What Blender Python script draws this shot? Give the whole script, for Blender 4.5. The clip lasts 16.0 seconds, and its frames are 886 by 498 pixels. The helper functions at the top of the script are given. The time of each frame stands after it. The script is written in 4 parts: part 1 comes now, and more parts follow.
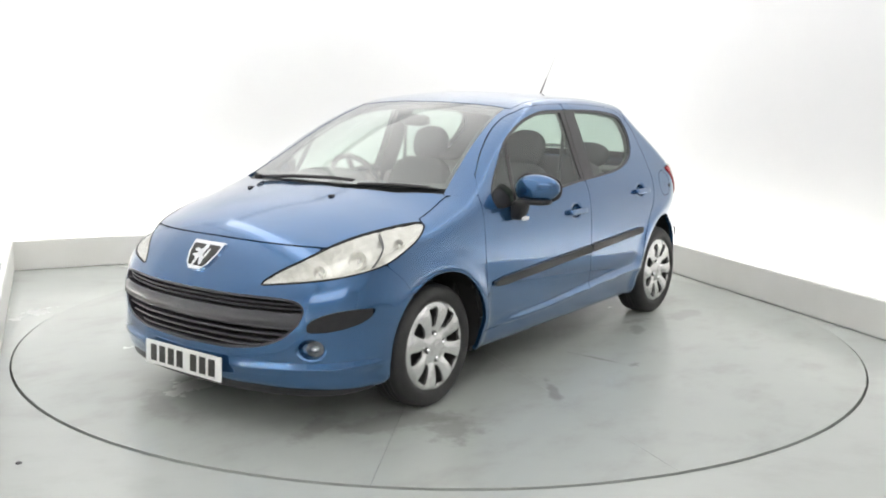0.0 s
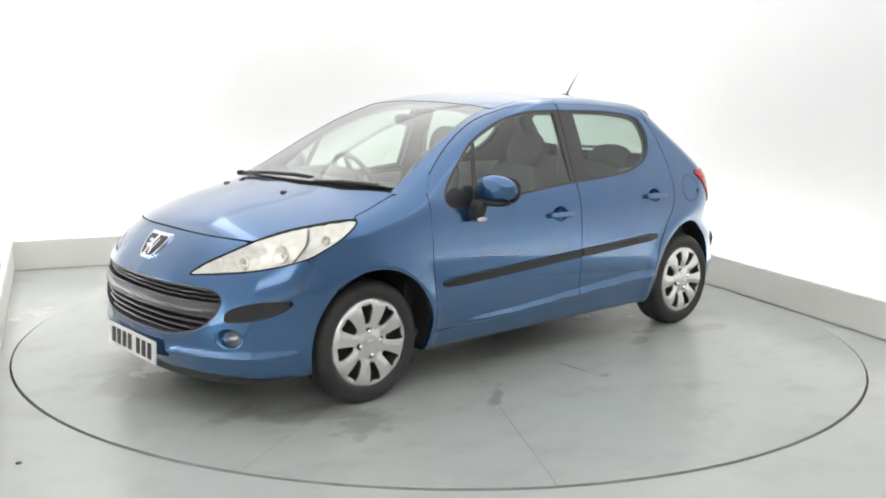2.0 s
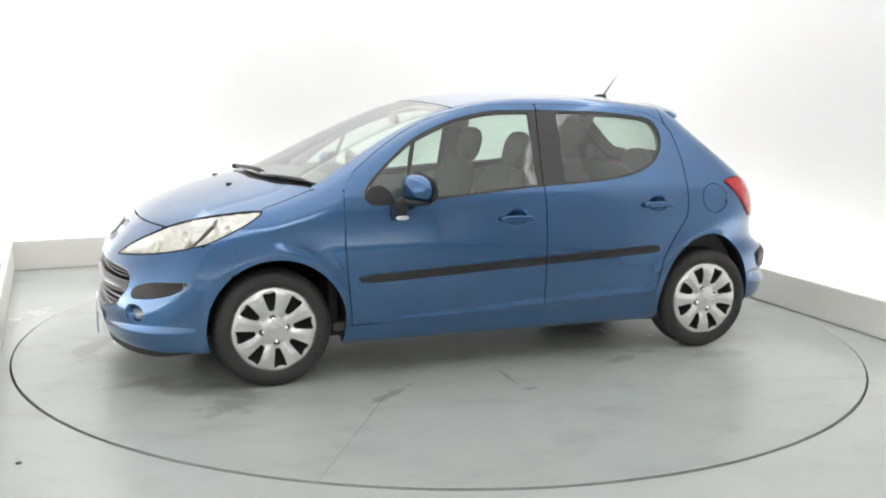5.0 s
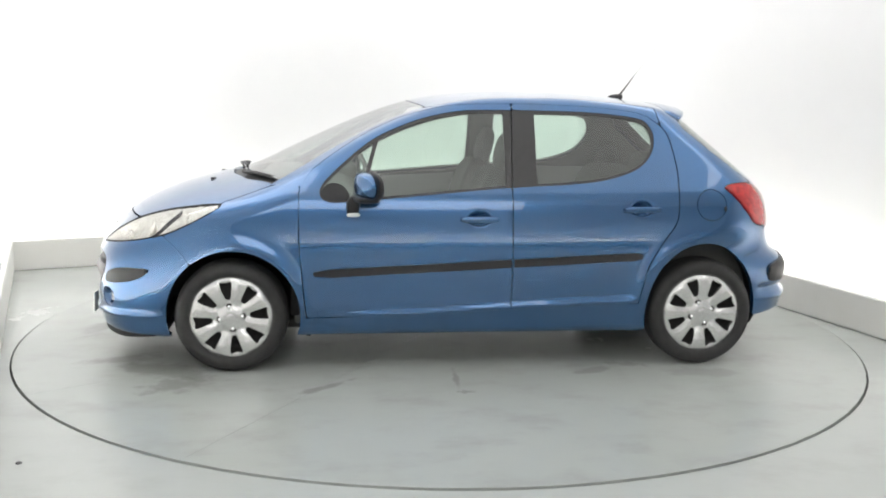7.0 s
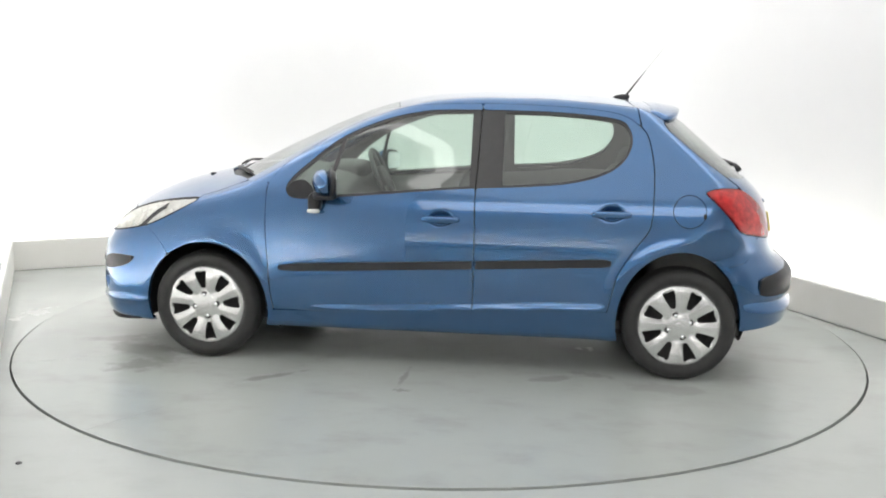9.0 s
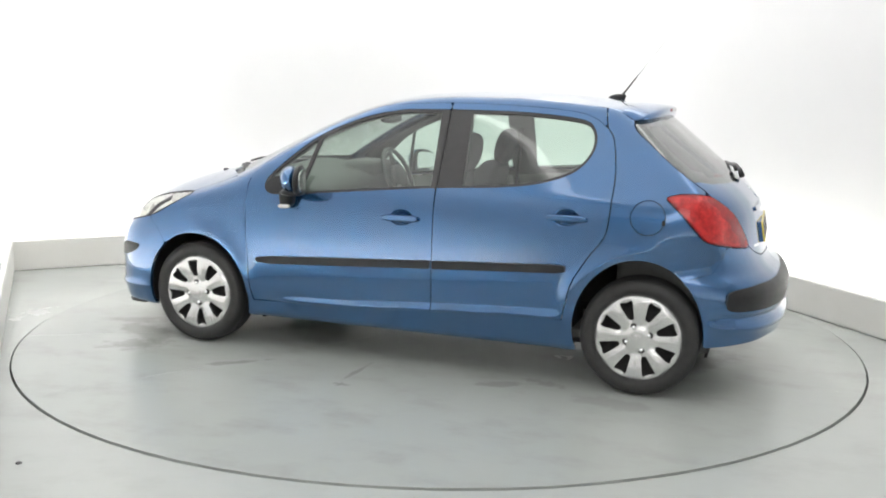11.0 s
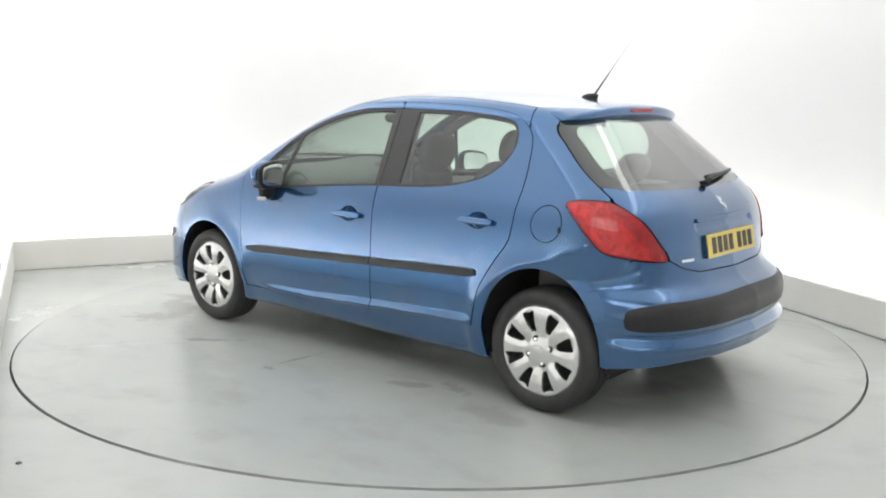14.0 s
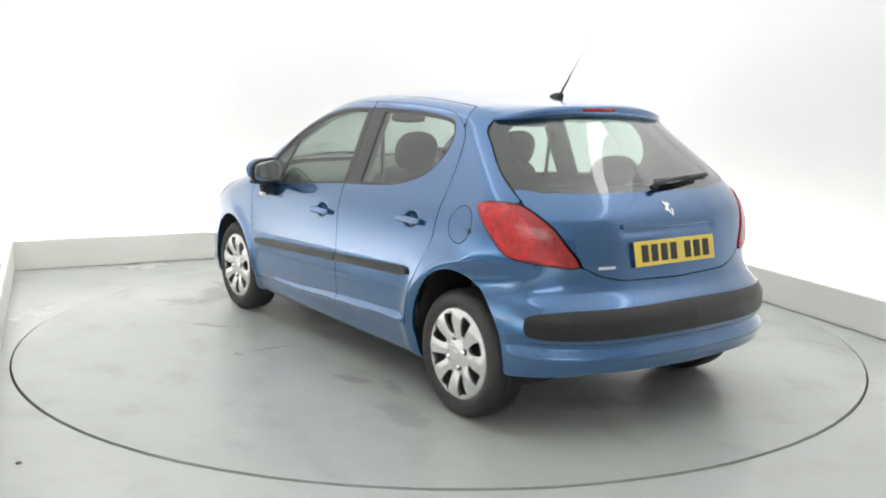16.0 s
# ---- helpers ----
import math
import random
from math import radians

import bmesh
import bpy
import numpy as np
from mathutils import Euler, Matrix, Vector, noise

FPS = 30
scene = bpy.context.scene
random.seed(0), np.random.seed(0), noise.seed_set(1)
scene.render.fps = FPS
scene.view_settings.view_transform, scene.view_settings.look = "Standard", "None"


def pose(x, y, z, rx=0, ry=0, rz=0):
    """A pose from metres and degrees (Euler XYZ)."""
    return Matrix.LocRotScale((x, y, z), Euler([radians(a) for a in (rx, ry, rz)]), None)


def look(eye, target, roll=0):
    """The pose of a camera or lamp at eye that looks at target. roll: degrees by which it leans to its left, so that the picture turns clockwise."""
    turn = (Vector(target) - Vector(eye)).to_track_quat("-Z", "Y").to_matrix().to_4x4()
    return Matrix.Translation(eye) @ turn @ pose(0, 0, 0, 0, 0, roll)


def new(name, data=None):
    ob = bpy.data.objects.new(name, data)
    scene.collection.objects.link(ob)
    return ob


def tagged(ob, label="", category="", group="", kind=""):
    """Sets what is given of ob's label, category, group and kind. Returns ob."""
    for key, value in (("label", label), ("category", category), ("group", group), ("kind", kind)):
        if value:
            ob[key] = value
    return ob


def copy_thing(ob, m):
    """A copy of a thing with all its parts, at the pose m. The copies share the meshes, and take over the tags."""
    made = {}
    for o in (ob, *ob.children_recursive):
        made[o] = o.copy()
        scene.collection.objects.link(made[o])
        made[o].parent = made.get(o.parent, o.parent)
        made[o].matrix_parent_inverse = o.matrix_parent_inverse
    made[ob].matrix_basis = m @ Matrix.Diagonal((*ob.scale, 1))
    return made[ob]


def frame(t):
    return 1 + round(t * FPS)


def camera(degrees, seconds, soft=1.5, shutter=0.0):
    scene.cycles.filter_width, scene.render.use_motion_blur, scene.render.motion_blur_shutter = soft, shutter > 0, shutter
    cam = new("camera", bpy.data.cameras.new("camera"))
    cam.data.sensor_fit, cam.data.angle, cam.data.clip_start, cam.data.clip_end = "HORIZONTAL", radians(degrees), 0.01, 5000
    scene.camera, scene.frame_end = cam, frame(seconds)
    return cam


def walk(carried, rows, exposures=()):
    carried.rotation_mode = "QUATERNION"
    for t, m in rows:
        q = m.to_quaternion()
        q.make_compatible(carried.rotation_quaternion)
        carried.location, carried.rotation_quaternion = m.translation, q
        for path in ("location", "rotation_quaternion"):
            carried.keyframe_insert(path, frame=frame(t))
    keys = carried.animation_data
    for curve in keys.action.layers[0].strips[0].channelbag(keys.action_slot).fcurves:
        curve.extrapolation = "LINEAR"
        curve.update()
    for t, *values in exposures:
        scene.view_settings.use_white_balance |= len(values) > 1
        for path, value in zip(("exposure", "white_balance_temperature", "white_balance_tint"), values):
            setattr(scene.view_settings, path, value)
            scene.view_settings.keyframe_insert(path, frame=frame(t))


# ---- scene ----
# ---- camera: it stands still on a stand, 1.44 m over the floor ----
cam = camera(51.15, 16.0, soft=1.9)
CAMERA_POSE = Matrix.Translation((0.0, -5.661, 1.437)) @ pose(0, 0, 0, 80.48, 0, -0.10) @ pose(0, 0, 0, 0, 0, 1.0)
walk(cam, [(0.0, CAMERA_POSE), (16.0, CAMERA_POSE)])

# ---- light: a soft white box over the turntable, strip lamps hidden behind the plinths, and added fill lamps ----
world = bpy.data.worlds.new("studio_surround")
world.use_nodes = True
world.node_tree.nodes["Background"].inputs[0].default_value = (0.9, 0.95, 1.0, 1)
world.node_tree.nodes["Background"].inputs[1].default_value = 0.05
scene.world = world
scene.view_settings.exposure = 0.0


def area_lamp(name, m, sx, sy, power, colour=(1.0, 0.99, 0.97)):
    data = bpy.data.lights.new(name, "AREA")
    data.shape, data.size, data.size_y, data.energy, data.color = "RECTANGLE", sx, sy, power, colour
    ob = new(name, data)
    ob.matrix_basis = m
    return ob


LEFT_CORNER, BACK_CORNER, RIGHT_END, LEFT_END = (-3.36, 1.50), (1.24, 3.75), (3.62, -2.65), (-1.05, -3.95)
KERB_HEIGHT, WALL_GAP, WALL_HEIGHT = 0.24, 0.42, 3.9


def outward(a, b):
    """The unit normal of the line a-b that points away from the turntable."""
    d = (Vector(b) - Vector(a)).normalized()
    n = Vector((d.y, -d.x))
    return n if n.dot(Vector(a)) > 0 else -n


area_lamp("overhead_softbox", pose(0.40, -0.81, 3.80, 0, 0, 26.1), 5.4, 7.6, 78)
# the front one is an unseen fill, added to brighten the car's near side
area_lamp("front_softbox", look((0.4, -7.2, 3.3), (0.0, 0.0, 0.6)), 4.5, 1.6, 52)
# the last row is an added lamp that lights the unseen wall behind the camera
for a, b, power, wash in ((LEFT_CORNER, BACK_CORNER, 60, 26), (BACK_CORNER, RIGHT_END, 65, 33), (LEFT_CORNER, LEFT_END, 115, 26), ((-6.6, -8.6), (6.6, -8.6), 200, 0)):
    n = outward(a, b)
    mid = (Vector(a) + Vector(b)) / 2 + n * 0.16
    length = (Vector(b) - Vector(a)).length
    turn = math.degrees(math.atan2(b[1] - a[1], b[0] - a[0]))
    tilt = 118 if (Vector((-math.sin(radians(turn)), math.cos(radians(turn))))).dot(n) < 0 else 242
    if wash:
        # added fill: unseen wall-washing lamps under the ceiling's edge that brighten the upper walls
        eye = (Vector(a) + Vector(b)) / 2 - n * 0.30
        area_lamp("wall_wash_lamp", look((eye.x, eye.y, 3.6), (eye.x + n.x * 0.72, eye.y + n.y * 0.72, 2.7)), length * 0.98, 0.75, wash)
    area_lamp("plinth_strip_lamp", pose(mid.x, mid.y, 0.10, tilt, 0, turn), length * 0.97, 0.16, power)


# ---- materials ----
def material(name, colour, rough=0.5, metal=0.0, coat=0.0, second=None, scale=8.0, mix=0.5, bump=0.0, bump_scale=60.0, rough_var=0.0, coat_rough=0.03, ior=1.5, spec=0.5, coat_ior=1.5):
    """A principled surface whose colour wanders between two tones, with a fine relief."""
    m = bpy.data.materials.new(name)
    m.use_nodes = True
    nt = m.node_tree
    b = nt.nodes["Principled BSDF"]
    b.inputs["Base Color"].default_value = (*colour, 1)
    b.inputs["Roughness"].default_value, b.inputs["Metallic"].default_value = rough, metal
    b.inputs["Coat Weight"].default_value, b.inputs["Coat Roughness"].default_value, b.inputs["IOR"].default_value = coat, coat_rough, ior
    b.inputs["Specular IOR Level"].default_value = spec
    b.inputs["Coat IOR"].default_value = coat_ior
    at = nt.nodes.new("ShaderNodeTexCoord")
    if second:
        n = nt.nodes.new("ShaderNodeTexNoise")
        n.inputs["Scale"].default_value, n.inputs["Detail"].default_value, n.inputs["Roughness"].default_value = scale, 8, 0.62
        nt.links.new(at.outputs["Object"], n.inputs["Vector"])
        r = nt.nodes.new("ShaderNodeValToRGB")
        r.color_ramp.elements[0].position, r.color_ramp.elements[1].position = 0.5 - mix / 2, 0.5 + mix / 2
        r.color_ramp.elements[0].color, r.color_ramp.elements[1].color = (*colour, 1), (*second, 1)
        nt.links.new(n.outputs["Fac"], r.inputs["Fac"])
        nt.links.new(r.outputs["Color"], b.inputs["Base Color"])
        if rough_var:
            k = nt.nodes.new("ShaderNodeMapRange")
            k.inputs["To Min"].default_value, k.inputs["To Max"].default_value = rough - rough_var, rough + rough_var
            nt.links.new(n.outputs["Fac"], k.inputs["Value"])
            nt.links.new(k.outputs["Result"], b.inputs["Roughness"])
    if bump:
        n = nt.nodes.new("ShaderNodeTexNoise")
        n.inputs["Scale"].default_value, n.inputs["Detail"].default_value = bump_scale, 4
        nt.links.new(at.outputs["Object"], n.inputs["Vector"])
        k = nt.nodes.new("ShaderNodeBump")
        k.inputs["Strength"].default_value, k.inputs["Distance"].default_value = bump, 0.01
        nt.links.new(n.outputs["Fac"], k.inputs["Height"])
        nt.links.new(k.outputs["Normal"], b.inputs["Normal"])
    return m


def glass(name, tint, gloss=0.9, base=0.125, power=5.0):
    """Thin clear glass: tinted light goes straight through, the rest is mirrored at its skin."""
    m = bpy.data.materials.new(name)
    m.use_nodes = True
    nt = m.node_tree
    nt.nodes.remove(nt.nodes["Principled BSDF"])
    t, g, mx, w, k, s = (nt.nodes.new(n) for n in ("ShaderNodeBsdfTransparent", "ShaderNodeBsdfGlossy", "ShaderNodeMixShader", "ShaderNodeLayerWeight", "ShaderNodeMath", "ShaderNodeMath"))
    t.inputs["Color"].default_value = (*tint, 1)
    g.inputs["Roughness"].default_value = 0.02
    w.inputs["Blend"].default_value = 0.5
    k.operation, s.operation = "POWER", "MULTIPLY_ADD"
    k.inputs[1].default_value, s.inputs[1].default_value, s.inputs[2].default_value = power, gloss, base
    nt.links.new(w.outputs["Facing"], k.inputs[0])
    nt.links.new(k.outputs["Value"], s.inputs[0])
    nt.links.new(s.outputs["Value"], mx.inputs["Fac"])
    nt.links.new(t.outputs["BSDF"], mx.inputs[1])
    nt.links.new(g.outputs["BSDF"], mx.inputs[2])
    nt.links.new(mx.outputs["Shader"], nt.nodes["Material Output"].inputs["Surface"])
    return m


PAINT = material("blue_metallic_paint", (0.017, 0.101, 0.258), 0.24, 0.76, 1.0, (0.019, 0.108, 0.272), 5.0, 0.6, 0.0, coat_rough=0.025, coat_ior=1.74)
BLACK = material("black_bumper_plastic", (0.018, 0.018, 0.020), 0.38, second=(0.028, 0.027, 0.028), scale=30, bump=0.12, bump_scale=700, spec=0.38)
GRILLE = material("grey_grille_plastic", (0.034, 0.033, 0.040), 0.34, coat=0.25, second=(0.048, 0.046, 0.054), scale=20, bump=0.06, bump_scale=500)
TRIM = material("black_window_trim", (0.040, 0.039, 0.040), 0.35, second=(0.052, 0.05, 0.05), scale=25, bump=0.04, bump_scale=400)
RUBBER = material("black_rubber", (0.022, 0.022, 0.023), 0.62, second=(0.036, 0.035, 0.034), scale=18, bump=0.15, bump_scale=160)
DARK = material("dark_underbody", (0.018, 0.018, 0.019), 0.75, second=(0.030, 0.028, 0.026), scale=12, bump=0.2, bump_scale=80)
SILVER = material("silver_painted_plastic", (0.64, 0.64, 0.64), 0.27, 0.75, 0.3, (0.72, 0.72, 0.715), 14, 0.6, 0.02, 300)
FOG = material("dim_lamp_reflector", (0.34, 0.35, 0.37), 0.14, 1.0, second=(0.5, 0.5, 0.52), scale=40)
CHROME = material("chrome", (0.86, 0.87, 0.88), 0.08, 1.0)
REFLECTOR = material("lamp_reflector", (0.70, 0.68, 0.63), 0.20, 0.45, second=(0.97, 0.96, 0.92), scale=30, mix=0.3, bump=0.7, bump_scale=46)
RED = material("red_lamp_lens", (0.22, 0.003, 0.006), 0.14, 0.0, 0.6, (0.42, 0.008, 0.011), 14, 0.35, 0.25, 40)
PALE_RED = material("pale_red_lamp_lens", (0.36, 0.005, 0.007), 0.16, 0.0, 0.6, (0.66, 0.020, 0.020), 26, 0.24, 0.30, 60)
CLEAR = glass("clear_lamp_lens", (0.97, 0.975, 0.965), 0.6, 0.05)
GREEN_GLASS = glass("green_tinted_glass", (0.72, 0.83, 0.765), 0.8)
REAR_GLASS = glass("rear_screen_glass", (0.70, 0.81, 0.745), 0.95, 0.04, 2.1)
FRIT = material("black_glass_print", (0.012, 0.012, 0.013), 0.5, second=(0.018, 0.018, 0.018), scale=20, spec=0.1)
SCREEN_GLASS = glass("windscreen_glass", (0.78, 0.88, 0.82), 0.94, 0.05, 2.1)
INTERIOR = material("dark_grey_cabin_plastic", (0.105, 0.105, 0.10), 0.62, second=(0.135, 0.133, 0.128), scale=14, bump=0.10, bump_scale=350)
# lighter than the cabin plastic: stands in for haze and light behind the side glass
CARD = material("lightened_door_card", (0.36, 0.36, 0.34), 0.7, second=(0.42, 0.42, 0.40), scale=16, bump=0.10, bump_scale=300)
FABRIC = material("charcoal_seat_fabric", (0.070, 0.070, 0.071), 0.92, second=(0.11, 0.108, 0.108), scale=60, bump=0.08, bump_scale=260)
LINING = material("pale_grey_roof_lining", (0.48, 0.48, 0.46), 0.9, second=(0.55, 0.55, 0.53), scale=40, bump=0.1, bump_scale=400)
WHITE_PLATE = material("white_plate", (0.80, 0.80, 0.79), 0.35, coat=0.4, second=(0.74, 0.74, 0.73), scale=12, bump=0.02)
YELLOW_PLATE = material("yellow_plate", (0.76, 0.57, 0.075), 0.35, coat=0.4, second=(0.70, 0.52, 0.07), scale=12, bump=0.02)
INK = material("dark_plate_print", (0.022, 0.020, 0.018), 0.45, second=(0.03, 0.028, 0.026), scale=30)
WALL = material("white_painted_wall", (0.75, 0.75, 0.757), 0.65, second=(0.78, 0.78, 0.782), scale=1.3, bump=0.03, bump_scale=30)
PLINTH = material("off_white_plinth_board", (0.76, 0.75, 0.71), 0.5, second=(0.81, 0.80, 0.77), scale=2.5, bump=0.04, bump_scale=50)
SEAM = material("dark_gap", (0.045, 0.046, 0.044), 0.8, second=(0.075, 0.074, 0.07), scale=10)
GREY_BOARD = material("grey_unseen_wall", (0.66, 0.67, 0.68), 0.8, second=(0.71, 0.71, 0.72), scale=2)


def floor_material(name, colour, second, stain, spots=()):
    """Worn pale grey floor paint: broad tone drifts, scuffs and a broken gloss."""
    m = material(name, colour, 0.26, second=second, scale=0.9, mix=0.6, bump=0.012, bump_scale=5, rough_var=0.05)
    nt = m.node_tree
    b = nt.nodes["Principled BSDF"]
    at = nt.nodes.new("ShaderNodeTexCoord")
    stretch = nt.nodes.new("ShaderNodeMapping")
    stretch.inputs["Scale"].default_value = (1.0, 1.5, 1.0)
    n = nt.nodes.new("ShaderNodeTexNoise")
    n.inputs["Scale"].default_value, n.inputs["Detail"].default_value, n.inputs["Roughness"].default_value, n.inputs["Distortion"].default_value = 2.6, 6, 0.58, 0.0
    nt.links.new(at.outputs["Object"], stretch.inputs["Vector"])
    nt.links.new(stretch.outputs["Vector"], n.inputs["Vector"])
    r = nt.nodes.new("ShaderNodeValToRGB")
    r.color_ramp.interpolation = "EASE"
    r.color_ramp.elements[0].position, r.color_ramp.elements[1].position = 0.45, 0.85
    r.color_ramp.elements[0].color, r.color_ramp.elements[1].color = (0, 0, 0, 1), (0.58, 0.58, 0.58, 1)
    mx = nt.nodes.new("ShaderNodeMix")
    mx.data_type = "RGBA"
    mx.inputs["B"].default_value = (*stain, 1)
    source = b.inputs["Base Color"].links[0].from_socket
    nt.links.new(n.outputs["Fac"], r.inputs["Fac"])
    nt.links.new(r.outputs["Color"], mx.inputs["Factor"])
    nt.links.new(source, mx.inputs["A"])
    nt.links.new(mx.outputs["Result"], b.inputs["Base Color"])
    for x, y, turn, sx, sy, depth in spots:
        # one ragged stain of its own place and size
        place = nt.nodes.new("ShaderNodeMapping")
        place.vector_type = "TEXTURE"
        place.inputs["Location"].default_value, place.inputs["Rotation"].default_value, place.inputs["Scale"].default_value = (x, y, 0), (0, 0, radians(turn)), (sx, sy, 1)
        far, fray, add, ramp, top = (nt.nodes.new(k) for k in ("ShaderNodeVectorMath", "ShaderNodeTexNoise", "ShaderNodeMath", "ShaderNodeMapRange", "ShaderNodeMix"))
        far.operation, add.operation, ramp.interpolation_type, top.data_type = "LENGTH", "MULTIPLY_ADD", "SMOOTHSTEP", "RGBA"
        fray.inputs["Scale"].default_value, fray.inputs["Detail"].default_value, fray.inputs["Roughness"].default_value = 1.7 / max(sx, sy), 7, 0.62
        add.inputs[1].default_value = 2.6
        ramp.inputs["From Min"].default_value, ramp.inputs["From Max"].default_value, ramp.inputs["To Min"].default_value, ramp.inputs["To Max"].default_value = 1.62, 2.35, depth, 0.0
        top.inputs["B"].default_value = (*[0.62 * c for c in stain], 1)
        nt.links.new(at.outputs["Object"], place.inputs["Vector"])
        nt.links.new(place.outputs["Vector"], far.inputs[0])
        nt.links.new(at.outputs["Object"], fray.inputs["Vector"])
        nt.links.new(fray.outputs["Fac"], add.inputs[0])
        nt.links.new(far.outputs["Value"], add.inputs[2])
        nt.links.new(add.outputs["Value"], ramp.inputs["Value"])
        nt.links.new(b.inputs["Base Color"].links[0].from_socket, top.inputs["A"])
        nt.links.new(ramp.outputs["Result"], top.inputs["Factor"])
        nt.links.new(top.outputs["Result"], b.inputs["Base Color"])
    return m


# damp and tyre stains: place on the deck, turn, half sizes, strength
DECK_SPOTS = ((1.42, 1.12, 35, 0.22, 0.13, 0.5), (1.56, 0.86, -30, 0.32, 0.15, 0.5), (1.80, 0.66, 20, 0.22, 0.10, 0.35), (2.05, -0.05, 70, 0.30, 0.10, 0.35),
              (0.03, 1.33, 5, 0.05, 0.030, 0.5), (0.05, 1.10, 88, 0.22, 0.022, 0.45), (0.72, 1.22, 40, 0.20, 0.035, 0.5), (-0.68, 1.02, 20, 0.22, 0.05, 0.4),
              (-0.90, 0.92, -15, 0.14, 0.06, 0.35), (-1.62, 0.20, 60, 0.35, 0.16, 0.35), (-1.30, 1.10, 0, 0.30, 0.10, 0.25))
FLOOR = floor_material("pale_grey_floor_paint", (0.445, 0.47, 0.448), (0.485, 0.505, 0.482), (0.36, 0.365, 0.34))
TABLE = floor_material("worn_turntable_paint", (0.405, 0.430, 0.408), (0.445, 0.468, 0.442), (0.30, 0.305, 0.285), DECK_SPOTS)


# ---- mesh helpers ----
def mesh_object(name, verts, faces, mat, parent=None, label="", smooth=True):
    me = bpy.data.meshes.new(name)
    me.from_pydata([tuple(map(float, p)) for p in verts], [], [tuple(map(int, f)) for f in faces])
    me.materials.append(mat)
    if smooth:
        me.polygons.foreach_set("use_smooth", [True] * len(me.polygons))
    me.update()
    ob = new(name, me)
    if parent:
        ob.parent = parent
    return tagged(ob, label)


def part(name, bm, mat, parent=None, label="", smooth=True):
    bmesh.ops.recalc_face_normals(bm, faces=bm.faces)
    me = bpy.data.meshes.new(name)
    bm.to_mesh(me)
    bm.free()
    me.materials.append(mat)
    if smooth:
        me.polygons.foreach_set("use_smooth", [True] * len(me.polygons))
    ob = new(name, me)
    if parent:
        ob.parent = parent
    return tagged(ob, label)


def box(lo, hi, bevel=0.0, m=None, segments=2):
    bm = bmesh.new()
    bmesh.ops.create_cube(bm, size=1.0, matrix=Matrix.Translation((Vector(lo) + Vector(hi)) / 2) @ Matrix.Diagonal((*(Vector(hi) - Vector(lo)), 1)))
    if bevel:
        bmesh.ops.bevel(bm, geom=bm.edges[:], offset=bevel, segments=segments, profile=0.6, affect="EDGES")
    if m:
        bmesh.ops.transform(bm, matrix=m, verts=bm.verts)
    return bm


def blob(half, m, e1=0.5, e2=0.5, warp=None, nu=40, nv=20):
    """A rounded block (superellipsoid) of half sizes, placed by m; warp shifts its points first."""
    bm = bmesh.new()
    rows = []
    for i in range(nv + 1):
        v = -math.pi / 2 + math.pi * i / nv
        row = []
        for j in range(nu):
            u = 2 * math.pi * j / nu
            p = [math.copysign(abs(math.cos(v)) ** e1 * abs(math.cos(u)) ** e2, math.cos(u)) * half[0],
                 math.copysign(abs(math.cos(v)) ** e1 * abs(math.sin(u)) ** e2, math.sin(u)) * half[1],
                 math.copysign(abs(math.sin(v)) ** e1, math.sin(v)) * half[2]]
            row.append(bm.verts.new(m @ Vector(warp(*p) if warp else p)))
        rows.append(row)
    for i in range(nv):
        for j in range(nu):
            bm.faces.new((rows[i][j], rows[i][(j + 1) % nu], rows[i + 1][(j + 1) % nu], rows[i + 1][j]))
    bmesh.ops.remove_doubles(bm, verts=bm.verts, dist=1e-5)
    return bm


def tube(points, radius, sides=10, closed=False, bm=None):
    """A round bar along points; radius: one number or one for each point."""
    bm = bm or bmesh.new()
    pts = [Vector(p) for p in points]
    radii = radius if isinstance(radius, (list, tuple)) else [radius] * len(pts)
    rings = []
    for i, p in enumerate(pts):
        a = pts[i - 1] if (i or closed) else p
        b = pts[(i + 1) % len(pts)] if (i < len(pts) - 1 or closed) else p
        q = (b - a).to_track_quat("Z", "Y")
        rings.append([bm.verts.new(p + q @ Vector((radii[i] * math.cos(2 * math.pi * k / sides), radii[i] * math.sin(2 * math.pi * k / sides), 0))) for k in range(sides)])
    for i in range(len(rings) - (0 if closed else 1)):
        r, s = rings[i], rings[(i + 1) % len(rings)]
        for k in range(sides):
            bm.faces.new((r[k], r[(k + 1) % sides], s[(k + 1) % sides], s[k]))
    if not closed:
        bm.faces.new(rings[0][::-1])
        bm.faces.new(rings[-1])
    return bm


def lathe(profile, m=None, steps=64):
    """Turns (radius, height) pairs round the z axis."""
    bm = bmesh.new()
    rings = [[bm.verts.new((r * math.cos(2 * math.pi * k / steps), r * math.sin(2 * math.pi * k / steps), h)) for k in range(steps)] for r, h in profile]
    for r, s in zip(rings, rings[1:]):
        for k in range(steps):
            bm.faces.new((r[k], r[(k + 1) % steps], s[(k + 1) % steps], s[k]))
    bmesh.ops.remove_doubles(bm, verts=bm.verts, dist=1e-6)
    if m:
        bmesh.ops.transform(bm, matrix=m, verts=bm.verts)
    return bm


# ---- the studio: floor, turntable, plinths, walls, ceiling ----
TABLE_RADIUS, GAP, DECK_RISE = 2.447, 0.011, 0.006  # the deck stands a little proud of the floor


